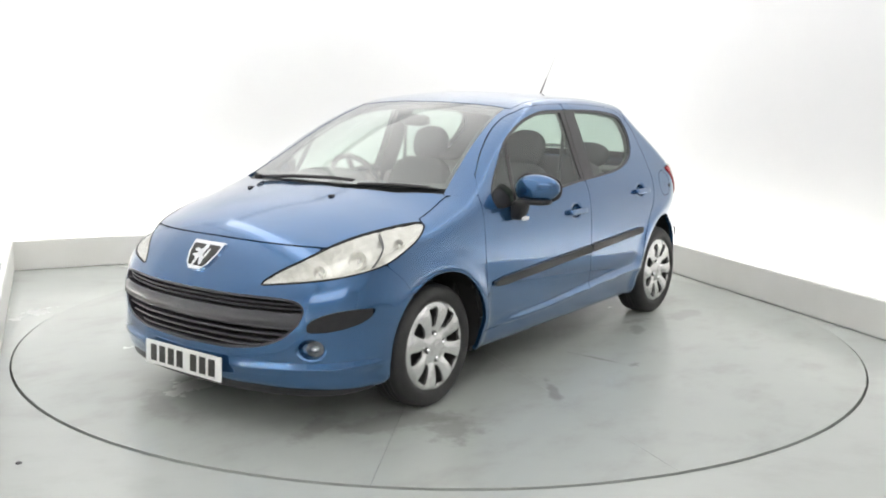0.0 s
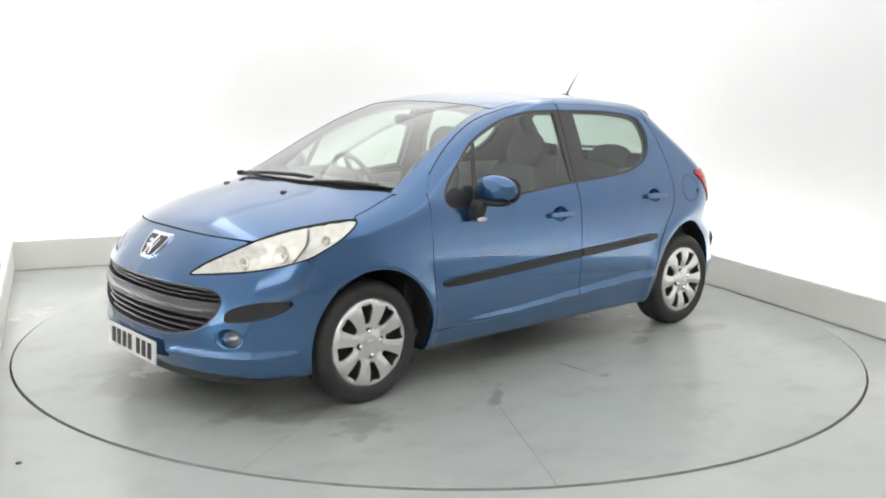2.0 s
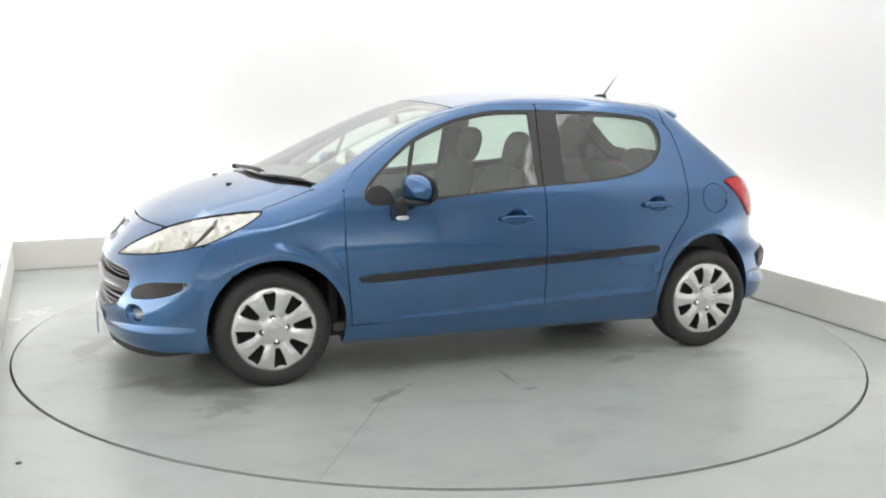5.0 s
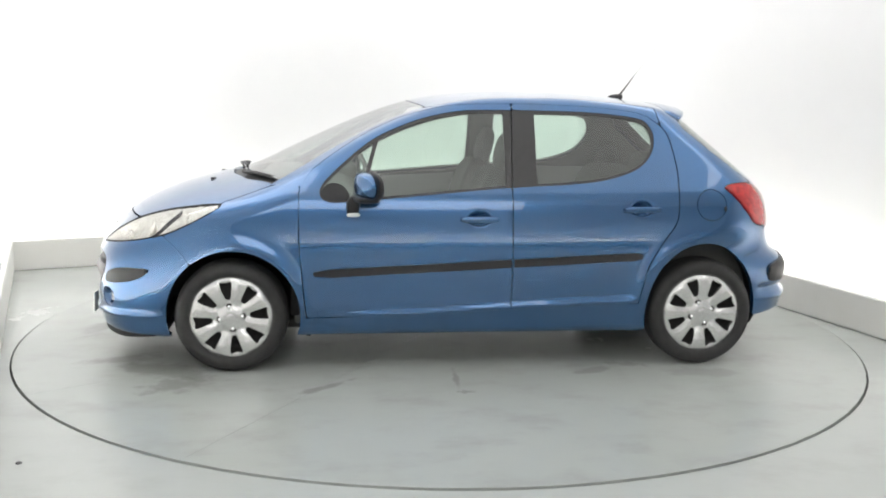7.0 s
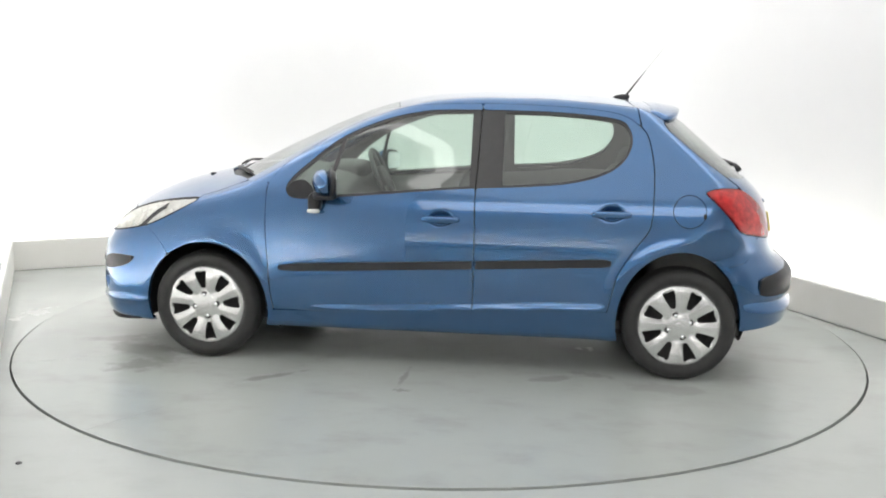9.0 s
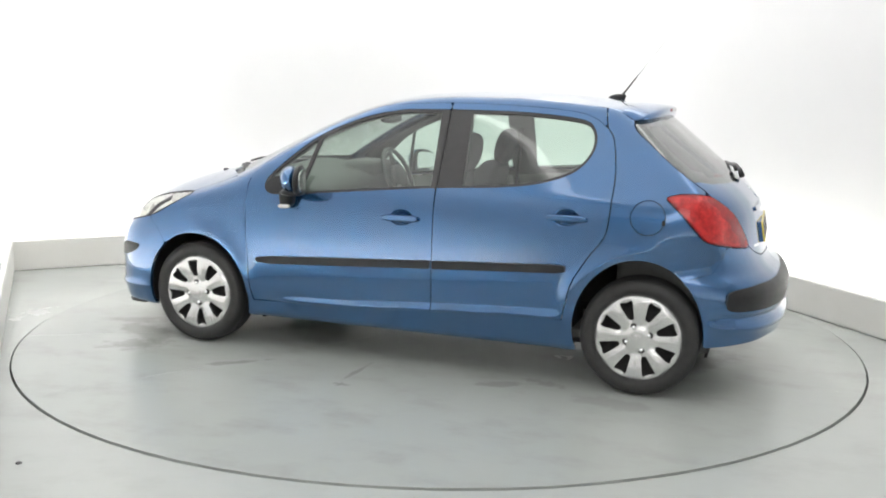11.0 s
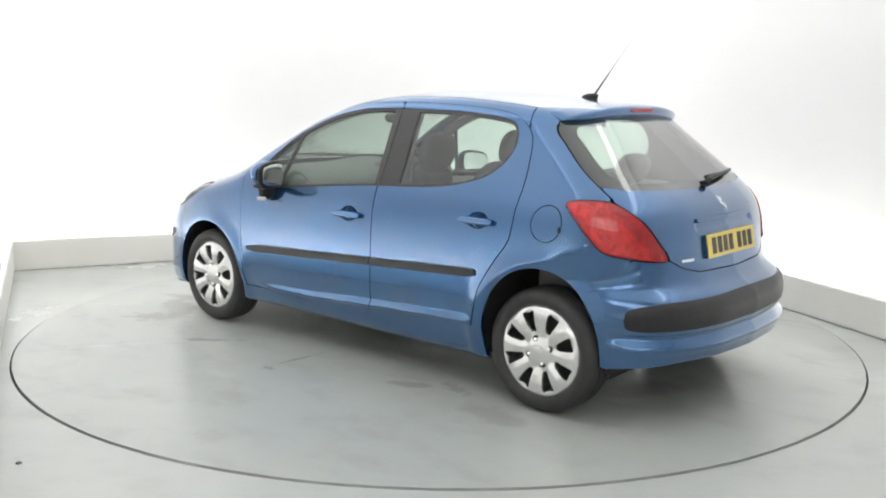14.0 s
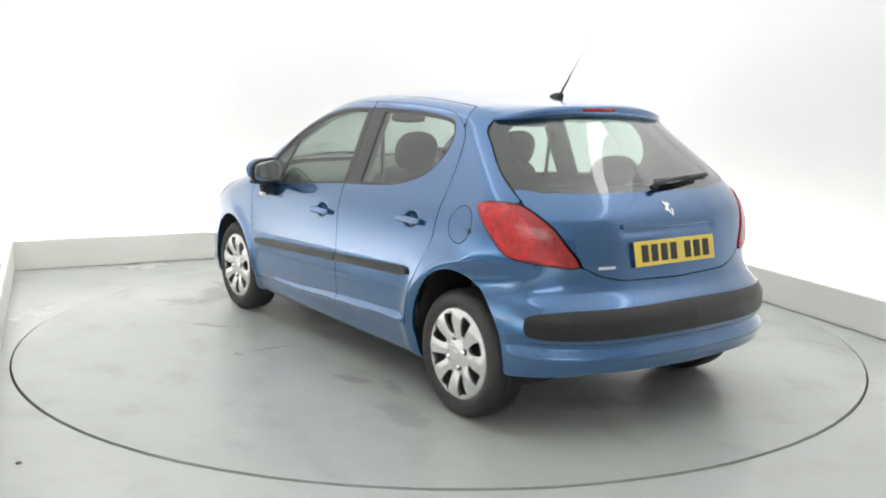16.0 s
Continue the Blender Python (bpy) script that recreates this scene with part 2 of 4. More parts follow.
def ring_floor(inner, half):
    """A square floor sheet with a round hole."""
    n = 128
    verts, faces = [], []
    for k in range(n):
        a = 2 * math.pi * k / n
        c, s = math.cos(a), math.sin(a)
        reach = half / max(abs(c), abs(s))
        verts += [(inner * c, inner * s, -0.03), (inner * c, inner * s, 0.0), (reach * c, reach * s, 0.0)]
    for k in range(n):
        a, b = 3 * k, 3 * ((k + 1) % n)
        faces += [(a, b, b + 1, a + 1), (a + 1, b + 1, b + 2, a + 2)]
    return verts, faces


floor = mesh_object("floor", *ring_floor(TABLE_RADIUS + GAP, 14.0), FLOOR, smooth=False)
tagged(floor, "pale grey painted studio floor with scuffs", "floor", kind="structure")
pit = part("floor_pit", lathe([(0.0, -0.03), (TABLE_RADIUS + GAP, -0.03)]), SEAM, smooth=False)
tagged(pit, "dark recess under the turntable's rim", "floor", kind="structure")

turntable = new("turntable")
tagged(turntable, "flush round turntable painted pale grey, scuffed, with seams", "turntable")
SEAM_HALF = 0.0009


def turntable_sector(a0, a1):
    """A wedge of the turntable's deck between two angles, with a thin seam on each side."""
    n = 40
    top, low = [], []
    for k in range(n + 1):
        a = a0 + (a1 - a0) * k / n
        r = TABLE_RADIUS
        top.append((r * math.cos(a), r * math.sin(a)))
    mid = (a0 + a1) / 2
    tip = (SEAM_HALF * 1.5 * math.cos(mid), SEAM_HALF * 1.5 * math.sin(mid))
    inset = []
    for k, (x, y) in enumerate(top):
        if k == 0:
            x, y = x - SEAM_HALF * math.sin(a0), y + SEAM_HALF * math.cos(a0)
        if k == n:
            x, y = x + SEAM_HALF * math.sin(a1), y - SEAM_HALF * math.cos(a1)
        inset.append((x, y))
    ring = [tip, *inset]
    bm = bmesh.new()
    up = [bm.verts.new((x, y, 0.0)) for x, y in ring]
    down = [bm.verts.new((x, y, -0.036)) for x, y in ring]
    bm.faces.new(up)
    bm.faces.new(down[::-1])
    for k in range(len(ring)):
        j = (k + 1) % len(ring)
        bm.faces.new((up[j], up[k], down[k], down[j]))
    return bm


SEAM_ANGLES = [radians(a) for a in (30.3, 58.7, 236.0)]
for a, b in zip(SEAM_ANGLES, SEAM_ANGLES[1:] + [SEAM_ANGLES[0] + 2 * math.pi]):
    part("deck_plate", turntable_sector(a, b), TABLE, turntable, smooth=False)


def plinth(name, a, b, label):
    """A low upstand board on the floor, with a wall standing behind it."""
    n = outward(a, b)
    d = (Vector(b) - Vector(a)).normalized()
    ends = [Vector(a) - d * 0.034, Vector(b) + d * 0.034]
    bm = bmesh.new()
    prof = [(0.014, 0.0), (0.014, 0.011), (0.0, 0.011), (0.0, KERB_HEIGHT - 0.006), (0.006, KERB_HEIGHT), (0.030, KERB_HEIGHT), (0.036, KERB_HEIGHT - 0.006), (0.036, 0.0)]
    rings = [[bm.verts.new((e.x + n.x * o, e.y + n.y * o, h)) for o, h in prof] for e in ends]
    for k in range(len(prof)):
        j = (k + 1) % len(prof)
        bm.faces.new((rings[0][k], rings[0][j], rings[1][j], rings[1][k]))
    bm.faces.new(rings[0])
    bm.faces.new(rings[1][::-1])
    ob = part(name, bm, PLINTH, smooth=False)
    return tagged(ob, label, "plinth", kind="structure")


def wall(name, a, b, mat=None, height=WALL_HEIGHT, thick=0.12, gap=None):
    gap = WALL_GAP if gap is None else gap
    n = outward(a, b)
    d = (Vector(b) - Vector(a)).normalized()
    p, q = Vector(a) + n * gap - d * gap * 1.4, Vector(b) + n * gap + d * gap * 1.4
    bm = bmesh.new()
    low = [bm.verts.new((v.x, v.y, 0)) for v in (p, q, q + n * thick, p + n * thick)]
    high = [bm.verts.new((v.co.x, v.co.y, height)) for v in low]
    bm.faces.new(low[::-1])
    bm.faces.new(high)
    for k in range(4):
        bm.faces.new((low[k], low[(k + 1) % 4], high[(k + 1) % 4], high[k]))
    ob = part(name, bm, mat or WALL, smooth=False)
    return tagged(ob, "plain pale painted studio wall, unseen and added where behind the camera", "wall", kind="structure")


plinth("plinth_north", LEFT_CORNER, BACK_CORNER, "low off-white plinth board before the back wall")
plinth("plinth_east", BACK_CORNER, RIGHT_END, "low off-white plinth board before the side wall")
plinth("plinth_west", LEFT_END, LEFT_CORNER, "low off-white plinth board before the other side wall")
wall("wall_west", LEFT_END, LEFT_CORNER)


def cove(corner, a, b, radius=1.5, thick=0.12):
    """The back wall and the side wall in one sweep with a rounded corner; a and b are the far ends of the plinth lines."""
    na, nb = outward(a, corner), outward(corner, b)
    da, db = (Vector(a) - Vector(corner)).normalized(), (Vector(b) - Vector(corner)).normalized()
    half = math.acos(da.dot(db)) / 2
    inner = Vector(corner) + (na + nb).normalized() * WALL_GAP / math.cos(math.acos(na.dot(nb)) / 2)
    centre = inner + (da + db).normalized() * radius / math.sin(half)
    p, q = inner + da * radius / math.tan(half) - centre, inner + db * radius / math.tan(half) - centre
    a0, a1 = math.atan2(p.y, p.x), math.atan2(q.y, q.x)
    a1 = a0 + (a1 - a0 + math.pi) % (2 * math.pi) - math.pi
    line = [(Vector(a) + na * WALL_GAP + da * WALL_GAP * 1.4, na)]
    for k in range(49):
        w = a0 + (a1 - a0) * k / 48
        d = Vector((math.cos(w), math.sin(w)))
        line.append((centre + d * radius, d))
    line.append((Vector(b) + nb * WALL_GAP + db * WALL_GAP * 1.4, nb))
    verts, faces = [], []
    for p, d in line:
        verts += [(p.x, p.y, 0), (p.x, p.y, WALL_HEIGHT), (p.x + d.x * thick, p.y + d.y * thick, 0), (p.x + d.x * thick, p.y + d.y * thick, WALL_HEIGHT)]
    for k in range(len(line) - 1):
        i = 4 * k
        faces += [(i, i + 4, i + 5, i + 1), (i + 2, i + 3, i + 7, i + 6)]
    ob = mesh_object("wall_north", verts, faces, WALL)
    return tagged(ob, "plain white studio wall sweeping round a smooth corner", "wall", kind="structure")


cove(BACK_CORNER, LEFT_CORNER, RIGHT_END)
# unseen plinth and walls, added to close the room and brighten the car's reflections
plinth("plinth_south", (-6.6, -8.6), (6.6, -8.6), "low off-white plinth board, added unseen behind the camera")
wall("wall_south", (-7.0, -9.0), (7.0, -9.0), WALL, gap=0.0)
wall("wall_south_east", (7.0, -9.0), (4.3, -2.6), GREY_BOARD, gap=0.0)
wall("wall_south_west", (-1.6, -4.2), (-7.0, -9.0), GREY_BOARD, gap=0.0)
ceiling = part("ceiling", box((-8, -10, WALL_HEIGHT), (8, 7, WALL_HEIGHT + 0.1)), WALL, smooth=False)
tagged(ceiling, "plain white studio ceiling", "ceiling", kind="structure")
anchor = part("floor_bolt", lathe([(0.0, 0.006), (0.008, 0.006), (0.012, 0.003), (0.013, 0.0)], pose(-1.62, -2.27, 0)), GRILLE)
tagged(anchor, "small dark bolt head set in the floor", "bolt")


# ---- the car's outer skin, as a smooth solid: x forward, y to its left, z up, origin on the ground midway between the axles ----
def curve(points):
    """A smooth monotone interpolation through (u, v) pairs, evaluated on arrays."""
    u = np.array([p[0] for p in points], float)
    v = np.array([p[1] for p in points], float)
    h = np.diff(u)
    s = np.diff(v) / h
    m = np.empty_like(v)
    m[0], m[-1] = s[0], s[-1]
    same = s[:-1] * s[1:] > 0
    w1, w2 = 2 * h[1:] + h[:-1], h[1:] + 2 * h[:-1]
    with np.errstate(divide="ignore", invalid="ignore"):
        m[1:-1] = np.where(same, (w1 + w2) / (w1 / s[:-1] + w2 / s[1:]), 0.0)

    def f(q):
        q = np.asarray(q, float)
        i = np.clip(np.searchsorted(u, q) - 1, 0, len(u) - 2)
        t = (q - u[i]) / h[i]
        inside = np.clip(t, 0, 1)
        a = inside * inside * (3 - 2 * inside)
        b = inside * (1 - inside) ** 2
        c = inside * inside * (inside - 1)
        value = v[i] * (1 - a) + v[i + 1] * a + h[i] * (b * m[i] + c * m[i + 1])
        return value + np.where(t < 0, t * h[i] * m[0], 0) + np.where(t > 1, (t - 1) * h[i] * m[-1], 0)

    return f


def flowing(points, width):
    """The same curve with its joints eased over a width, so that reflections run on without a break."""
    f = curve(points)
    u = np.arange(points[0][0] - 0.2, points[-1][0] + 0.2, 0.004)
    k = np.exp(-0.5 * (np.arange(-60, 61) * 0.004 / width) ** 2)
    v = np.convolve(np.pad(f(u), 60, mode="reflect", reflect_type="odd"), k / k.sum(), "valid")
    return curve(list(zip(u, v)))


def ease(t):
    t = np.clip(t, 0, 1)
    return t * t * t * (t * (6 * t - 15) + 10)


SECTION = flowing([(0.10, 0.74), (0.17, 0.79), (0.25, 0.815), (0.285, 0.822), (0.31, 0.836), (0.36, 0.846), (0.48, 0.853), (0.62, 0.851),
                 (0.78, 0.841), (0.88, 0.824), (0.93, 0.806), (0.98, 0.782), (1.10, 0.731), (1.25, 0.671), (1.36, 0.622), (1.45, 0.572)], 0.022)
TOP = flowing([(-1.75, 1.25), (-1.45, 1.335), (-1.25, 1.388), (-1.0, 1.425), (-0.75, 1.447), (-0.5, 1.459), (-0.25, 1.459), (0.0, 1.445), (0.2, 1.418), (0.4, 1.368),
             (0.6, 1.294), (0.8, 1.205), (1.0, 1.110), (1.19, 1.018), (1.25, 0.998), (1.40, 0.962), (1.57, 0.918), (1.70, 0.872), (1.83, 0.812), (1.90, 0.768), (2.0, 0.69), (2.2, 0.50)], 0.03)
CROWN = flowing([(-1.6, 0.065), (-1.0, 0.05), (0.0, 0.045), (0.4, 0.07), (1.0, 0.095), (1.2, 0.075), (1.5, 0.080), (1.9, 0.09), (2.2, 0.10)], 0.06)
NOSE = flowing([(0.08, 1.88), (0.14, 1.99), (0.18, 2.045), (0.24, 2.066), (0.34, 2.072), (0.45, 2.070), (0.54, 2.058), (0.60, 2.035), (0.66, 1.995), (0.72, 1.955), (0.80, 1.905), (1.0, 1.80), (1.5, 1.5)], 0.014)
TAIL = flowing([(0.08, -1.60), (0.15, -1.76), (0.19, -1.85), (0.24, -1.915), (0.32, -1.942), (0.42, -1.948), (0.50, -1.938), (0.565, -1.905), (0.60, -1.855), (0.66, -1.825), (0.74, -1.805), (0.84, -1.785),
              (0.92, -1.752), (0.98, -1.70), (1.06, -1.605), (1.19, -1.455), (1.30, -1.325), (1.375, -1.235), (1.5, -1.07)], 0.013)
BOW_F = curve([(0.0, 0.0), (0.26, 0.016), (0.40, 0.047), (0.52, 0.086), (0.62, 0.140), (0.70, 0.207), (0.77, 0.315), (0.82, 0.48), (0.86, 0.74), (0.95, 1.6)])
BOW_R = curve([(0.0, 0.0), (0.30, 0.018), (0.45, 0.048), (0.56, 0.086), (0.65, 0.137), (0.72, 0.208), (0.78, 0.315), (0.82, 0.45), (0.86, 0.70), (0.95, 1.5)])


def smax(a, b, k):
    return np.maximum(a, b) + np.maximum(k - np.abs(a - b), 0) ** 2 / (4 * k)


def solid(x, y, z):
    """Below zero inside the car's skin."""
    y = np.abs(y)
    flare = 0.015 * np.exp(-((np.hypot(x - 1.27, z - 0.29) - 0.365) / 0.042) ** 2) + 0.014 * np.exp(-((np.hypot(x + 1.27, z - 0.29) - 0.385) / 0.042) ** 2)
    pinch = 0.035 * ease((z - 0.88) / 0.54) * ease((-x - 0.15) / 1.2)
    side = y - (SECTION(z) + flare - pinch - 0.012 * ease((x - 0.8) / 0.8))
    top = (z - TOP(x) + CROWN(x) * (y / 0.6) ** 2.2) * 0.9
    front = (x - NOSE(z) + BOW_F(y)) * 0.7
    narrow = 1 - 0.05 * ease((z - 0.57) / 0.26) + 0.25 * ease((z - 0.93) / 0.54)
    back = (TAIL(z) - x + BOW_R(y * narrow)) * 0.7
    f = smax(side, top, 0.05 + 0.02 * ease((x - 0.7) / 0.6))
    f = smax(f, front, 0.07)
    f = smax(f, back, 0.05)
    return smax(f, 0.165 - z, 0.03)


def march(start, way, far):
    """Where rays from inside the solid leave it: a bisection along each ray."""
    lo, hi = np.zeros(len(start)), np.full(len(start), far)
    for _ in range(34):
        mid = (lo + hi) / 2
        p = start + way * mid[:, None]
        out = solid(p[:, 0], p[:, 1], p[:, 2]) > 0
        hi, lo = np.where(out, mid, hi), np.where(out, lo, mid)
    return start + way * ((lo + hi) / 2)[:, None]


def on_side(u, v):
    return march(np.stack([u, 0 * u, v], -1), np.tile((0.0, 1.0, 0.0), (len(u), 1)), 1.2)


def on_top(u, v):
    return march(np.stack([u, v, 0 * u + 0.6], -1), np.tile((0.0, 0.0, 1.0), (len(u), 1)), 1.2)


def on_front(u, v):
    """u: the angle from straight ahead round an upright axis at x = 1, v: the height."""
    return march(np.stack([0 * u + 1.0, 0 * u, v], -1), np.stack([np.cos(u), np.sin(u), 0 * u], -1), 1.6)


def on_back(u, v):
    return march(np.stack([0 * u - 0.9, 0 * u, v], -1), np.stack([-np.cos(u), np.sin(u), 0 * u], -1), 1.6)


def on_ring(u, v):
    """u: the place along the car, v: the angle over the level, seen from its middle line at cabin height."""
    return march(np.stack([u, 0 * u, 0 * u + 0.75], -1), np.stack([0 * u, np.cos(v), np.sin(v)], -1), 1.6)


def outward_normal(p):
    e = 1e-4
    g = np.stack([solid(p[:, 0] + e * i, p[:, 1] + e * j, p[:, 2] + e * k) - solid(p[:, 0] - e * i, p[:, 1] - e * j, p[:, 2] - e * k)
                  for i, j, k in ((1, 0, 0), (0, 1, 0), (0, 0, 1))], -1)
    return g / np.maximum(np.linalg.norm(g, axis=1), 1e-9)[:, None]


def rounded(points, n=5, closed=True):
    """A smooth closed outline through a few corners."""
    p = [np.array(q, float) for q in points]
    out = []
    k = len(p)
    for i in range(k if closed else k - 1):
        a, b, c, d = p[(i - 1) % k] if closed or i else p[0], p[i], p[(i + 1) % k], p[(i + 2) % k] if closed or i + 2 < k else p[-1]
        for t in np.arange(n) / n:
            out.append(0.5 * (2 * b + (c - a) * t + (2 * a - 5 * b + 4 * c - d) * t * t + (3 * b - a - 3 * c + d) * t ** 3))
    if not closed:
        out.append(p[-1])
    return [tuple(q) for q in out]


def poly(points):
    """Signed distance to an outline, above zero inside it."""
    a = np.array(points, float)
    b = np.roll(a, -1, axis=0)

    def f(u, v):
        q = np.stack([u, v], -1)
        best, odd = np.full(len(u), 1e9), np.zeros(len(u), bool)
        for s, e in zip(a, b):
            d = e - s
            t = np.clip(((q - s) @ d) / max(d @ d, 1e-12), 0, 1)
            best = np.minimum(best, np.hypot(*(q - s - t[:, None] * d).T))
            cross = (s[1] > v) != (e[1] > v)
            with np.errstate(divide="ignore", invalid="ignore"):
                odd ^= cross & (u < (e[0] - s[0]) * (v - s[1]) / (e[1] - s[1]) + s[0])
        return np.where(odd, best, -best)

    return f


def both(*d):
    return np.minimum.reduce(d)


def panel(name, place, ulim, vlim, region, mat, parent, side=1, sink=0.0, rim=0.022, label="", step=0.015, normal=None, relief=None):
    """A piece of skin: the part of a surface where region(u, v, points) is above zero, with its edges turned inwards.
    sink: metres below the skin; side: -1 mirrors it to the car's right."""
    us = np.linspace(*ulim, max(3, int((ulim[1] - ulim[0]) / step) + 1))
    vs = np.linspace(*vlim, max(3, int((vlim[1] - vlim[0]) / step) + 1))
    nu = len(us)
    u, v = (g.ravel() for g in np.meshgrid(us, vs))
    d = region(u, v, place(u, v))
    pts, index, cut = [], {}, {}

    def keep(i):
        if i not in index:
            index[i] = len(pts)
            pts.append((u[i], v[i]))
        return index[i]

    def crossing(i, j):
        key = (i, j) if i < j else (j, i)
        if key not in cut:
            i, j = key
            t = d[i] / (d[i] - d[j])
            cut[key] = len(pts)
            pts.append((u[i] + (u[j] - u[i]) * t, v[i] + (v[j] - v[i]) * t))
        return cut[key]

    faces = []
    inside = (d > 0).reshape(len(vs), nu)
    anyin = inside[:-1, :-1] | inside[1:, :-1] | inside[:-1, 1:] | inside[1:, 1:]
    for r, c in zip(*np.nonzero(anyin)):
        a, b, e, f = r * nu + c, r * nu + c + 1, (r + 1) * nu + c + 1, (r + 1) * nu + c
        if d[a] > 0 and d[b] > 0 and d[e] > 0 and d[f] > 0:
            faces.append((keep(a), keep(b), keep(e), keep(f)))
            continue
        for tri in ((a, b, e), (a, e, f)):
            ring = []
            for i, j in zip(tri, tri[1:] + tri[:1]):
                if d[i] > 0:
                    ring.append(keep(i))
                if (d[i] > 0) != (d[j] > 0):
                    ring.append(crossing(i, j))
            if len(ring) > 2:
                faces.append(tuple(ring))
    if not faces:
        return None
    q = np.array(pts)
    p = place(q[:, 0], q[:, 1])
    n = outward_normal(p) if normal is None else normal(p)
    p = p - n * sink
    if relief is not None:
        p = p - n * relief(q[:, 0], q[:, 1])[:, None]
    verts = p
    if rim:
        edges = {}
        for f in faces:
            for i, j in zip(f, f[1:] + f[:1]):
                edges[(i, j)] = 1
        border = [e for e in edges if (e[1], e[0]) not in edges]
        ids = sorted({i for e in border for i in e})
        at = {i: len(p) + k for k, i in enumerate(ids)}
        inner = {i: len(p) + len(ids) + k for k, i in enumerate(ids)}
        verts = np.concatenate([p, p[ids], p[ids] - n[ids] * rim])
        faces += [(at[j], at[i], inner[i], inner[j]) for i, j in border]
    verts = np.array(verts) * np.array([1, side, 1])
    a, b, c = (verts[list(faces[0][:3])[k]] for k in range(3))
    flip = np.dot(np.cross(b - a, c - a), n[faces[0][0]] * np.array([1, side, 1])) < 0
    if flip:
        faces = [f[::-1] for f in faces]
    return mesh_object(name, verts, faces, mat, parent, label)


car = new("car")
tagged(car, "blue metallic five-door hatchback standing on the turntable", "car")
G = 0.0027  # half of a shut line
CAR_SIZE = 0.98  # the body as drawn here against the finished car
GROUND = -0.0232  # where the tyres touch, in the body's own heights

# outlines in the side view (x, z)
DLO = rounded([(0.812, 0.925), (0.785, 0.884), (0.70, 0.876), (0.41, 0.900), (0.12, 0.927), (-0.17, 0.952), (-0.48, 0.969), (-0.70, 0.993), (-0.87, 1.043),
               (-0.96, 1.110), (-1.000, 1.195), (-0.985, 1.275), (-0.915, 1.322), (-0.65, 1.350), (-0.33, 1.357), (0.0, 1.354), (0.11, 1.343), (0.26, 1.311),
               (0.41, 1.257), (0.55, 1.186), (0.70, 1.065), (0.79, 0.976)], 4)
dlo = poly(DLO)
DOOR_TOP = rounded([(0.845, 1.045), (0.72, 1.135), (0.57, 1.226), (0.42, 1.298), (0.26, 1.350), (0.10, 1.380), (-0.2, 1.392), (-0.5, 1.388), (-0.8, 1.370), (-0.96, 1.340), (-1.045, 1.285)], 6, False)
FRONT_DOOR = rounded([(0.845, 1.045), (0.89, 0.99), (0.916, 0.930), (0.918, 0.70), (0.900, 0.45), (0.880, 0.268)], 4, False) + [(0.41, 0.277), (-0.197, 0.309)] + \
    [(-0.2, 0.6), (-0.197, 0.95), (-0.215, 1.392)] + [q for q in DOOR_TOP[::-1] if q[0] > -0.2]
REAR_EDGE = rounded([(-1.045, 1.285), (-1.085, 1.225), (-1.112, 1.07), (-1.110, 0.94), (-1.103, 0.82), (-1.085, 0.755), (-1.03, 0.68), (-0.985, 0.61), (-0.94, 0.53), (-0.912, 0.42), (-0.895, 0.335)], 4, False)
REAR_DOOR = [(-0.215, 1.392), (-0.197, 0.95), (-0.2, 0.6), (-0.197, 0.309)] + REAR_EDGE[::-1] + [q for q in DOOR_TOP[::-1] if -1.0 < q[0] < -0.2]
front_door_area, rear_door_area = poly(FRONT_DOOR), poly(REAR_DOOR)
SILL_TOP = curve([(-1.0, 0.340), (-0.80, 0.335), (-0.197, 0.309), (0.41, 0.277), (0.95, 0.268)])
TAIL_SIDE = rounded([(-1.370, 0.965), (-1.436, 0.984), (-1.535, 0.980), (-1.603, 0.947), (-1.670, 0.886), (-1.715, 0.805), (-1.744, 0.721), (-1.700, 0.724), (-1.647, 0.738), (-1.563, 0.762), (-1.509, 0.818), (-1.450, 0.884), (-1.392, 0.939)], 4)
tail_area = poly(TAIL_SIDE)
HATCH_LINE = curve([(0.60, -1.72), (0.98, -1.555), (1.029, -1.492), (1.105, -1.387), (1.208, -1.262), (1.29, -1.175), (1.33, -1.165), (1.45, -1.165)])
BONNET_EDGE = curve([(0.95, 0.735), (1.05, 0.706), (1.31, 0.728), (1.45, 0.66), (1.57, 0.612), (1.72, 0.566)])
SCREEN_EDGE = curve([(0.0, 0.50), (0.25, 0.515), (0.5, 0.555), (0.76, 0.608), (1.03, 0.678), (1.1, 0.70)])
LAMP = [(0.387, 0.622), (0.448, 0.672), (0.559, 0.727), (0.676, 0.780), (0.816, 0.818), (0.982, 0.842), (1.089, 0.853), (1.160, 0.856), (1.176, 0.843), (1.096, 0.790), (1.001, 0.740), (0.925, 0.706), (0.821, 0.679), (0.683, 0.654), (0.573, 0.640), (0.461, 0.627)]
LAMP = rounded(LAMP, 3)
lamp_area = poly(LAMP)
ROOF_HALF = 0.545


def front_arch(x, z):
    return np.hypot(x - 1.255, z - 0.285) - 0.343


def rear_arch(x, z):
    return (np.hypot((x + 1.262) / 0.318, (z - 0.285) / 0.378) - 1) * 0.34


def angle_f(p):
    return np.arctan2(p[:, 1], p[:, 0] - 1.0)


def in_lamp(p):
    return lamp_area(angle_f(p), p[:, 2])


def flap(u, v):
    return 0.082 - np.hypot(u + 1.29, v - 0.868)


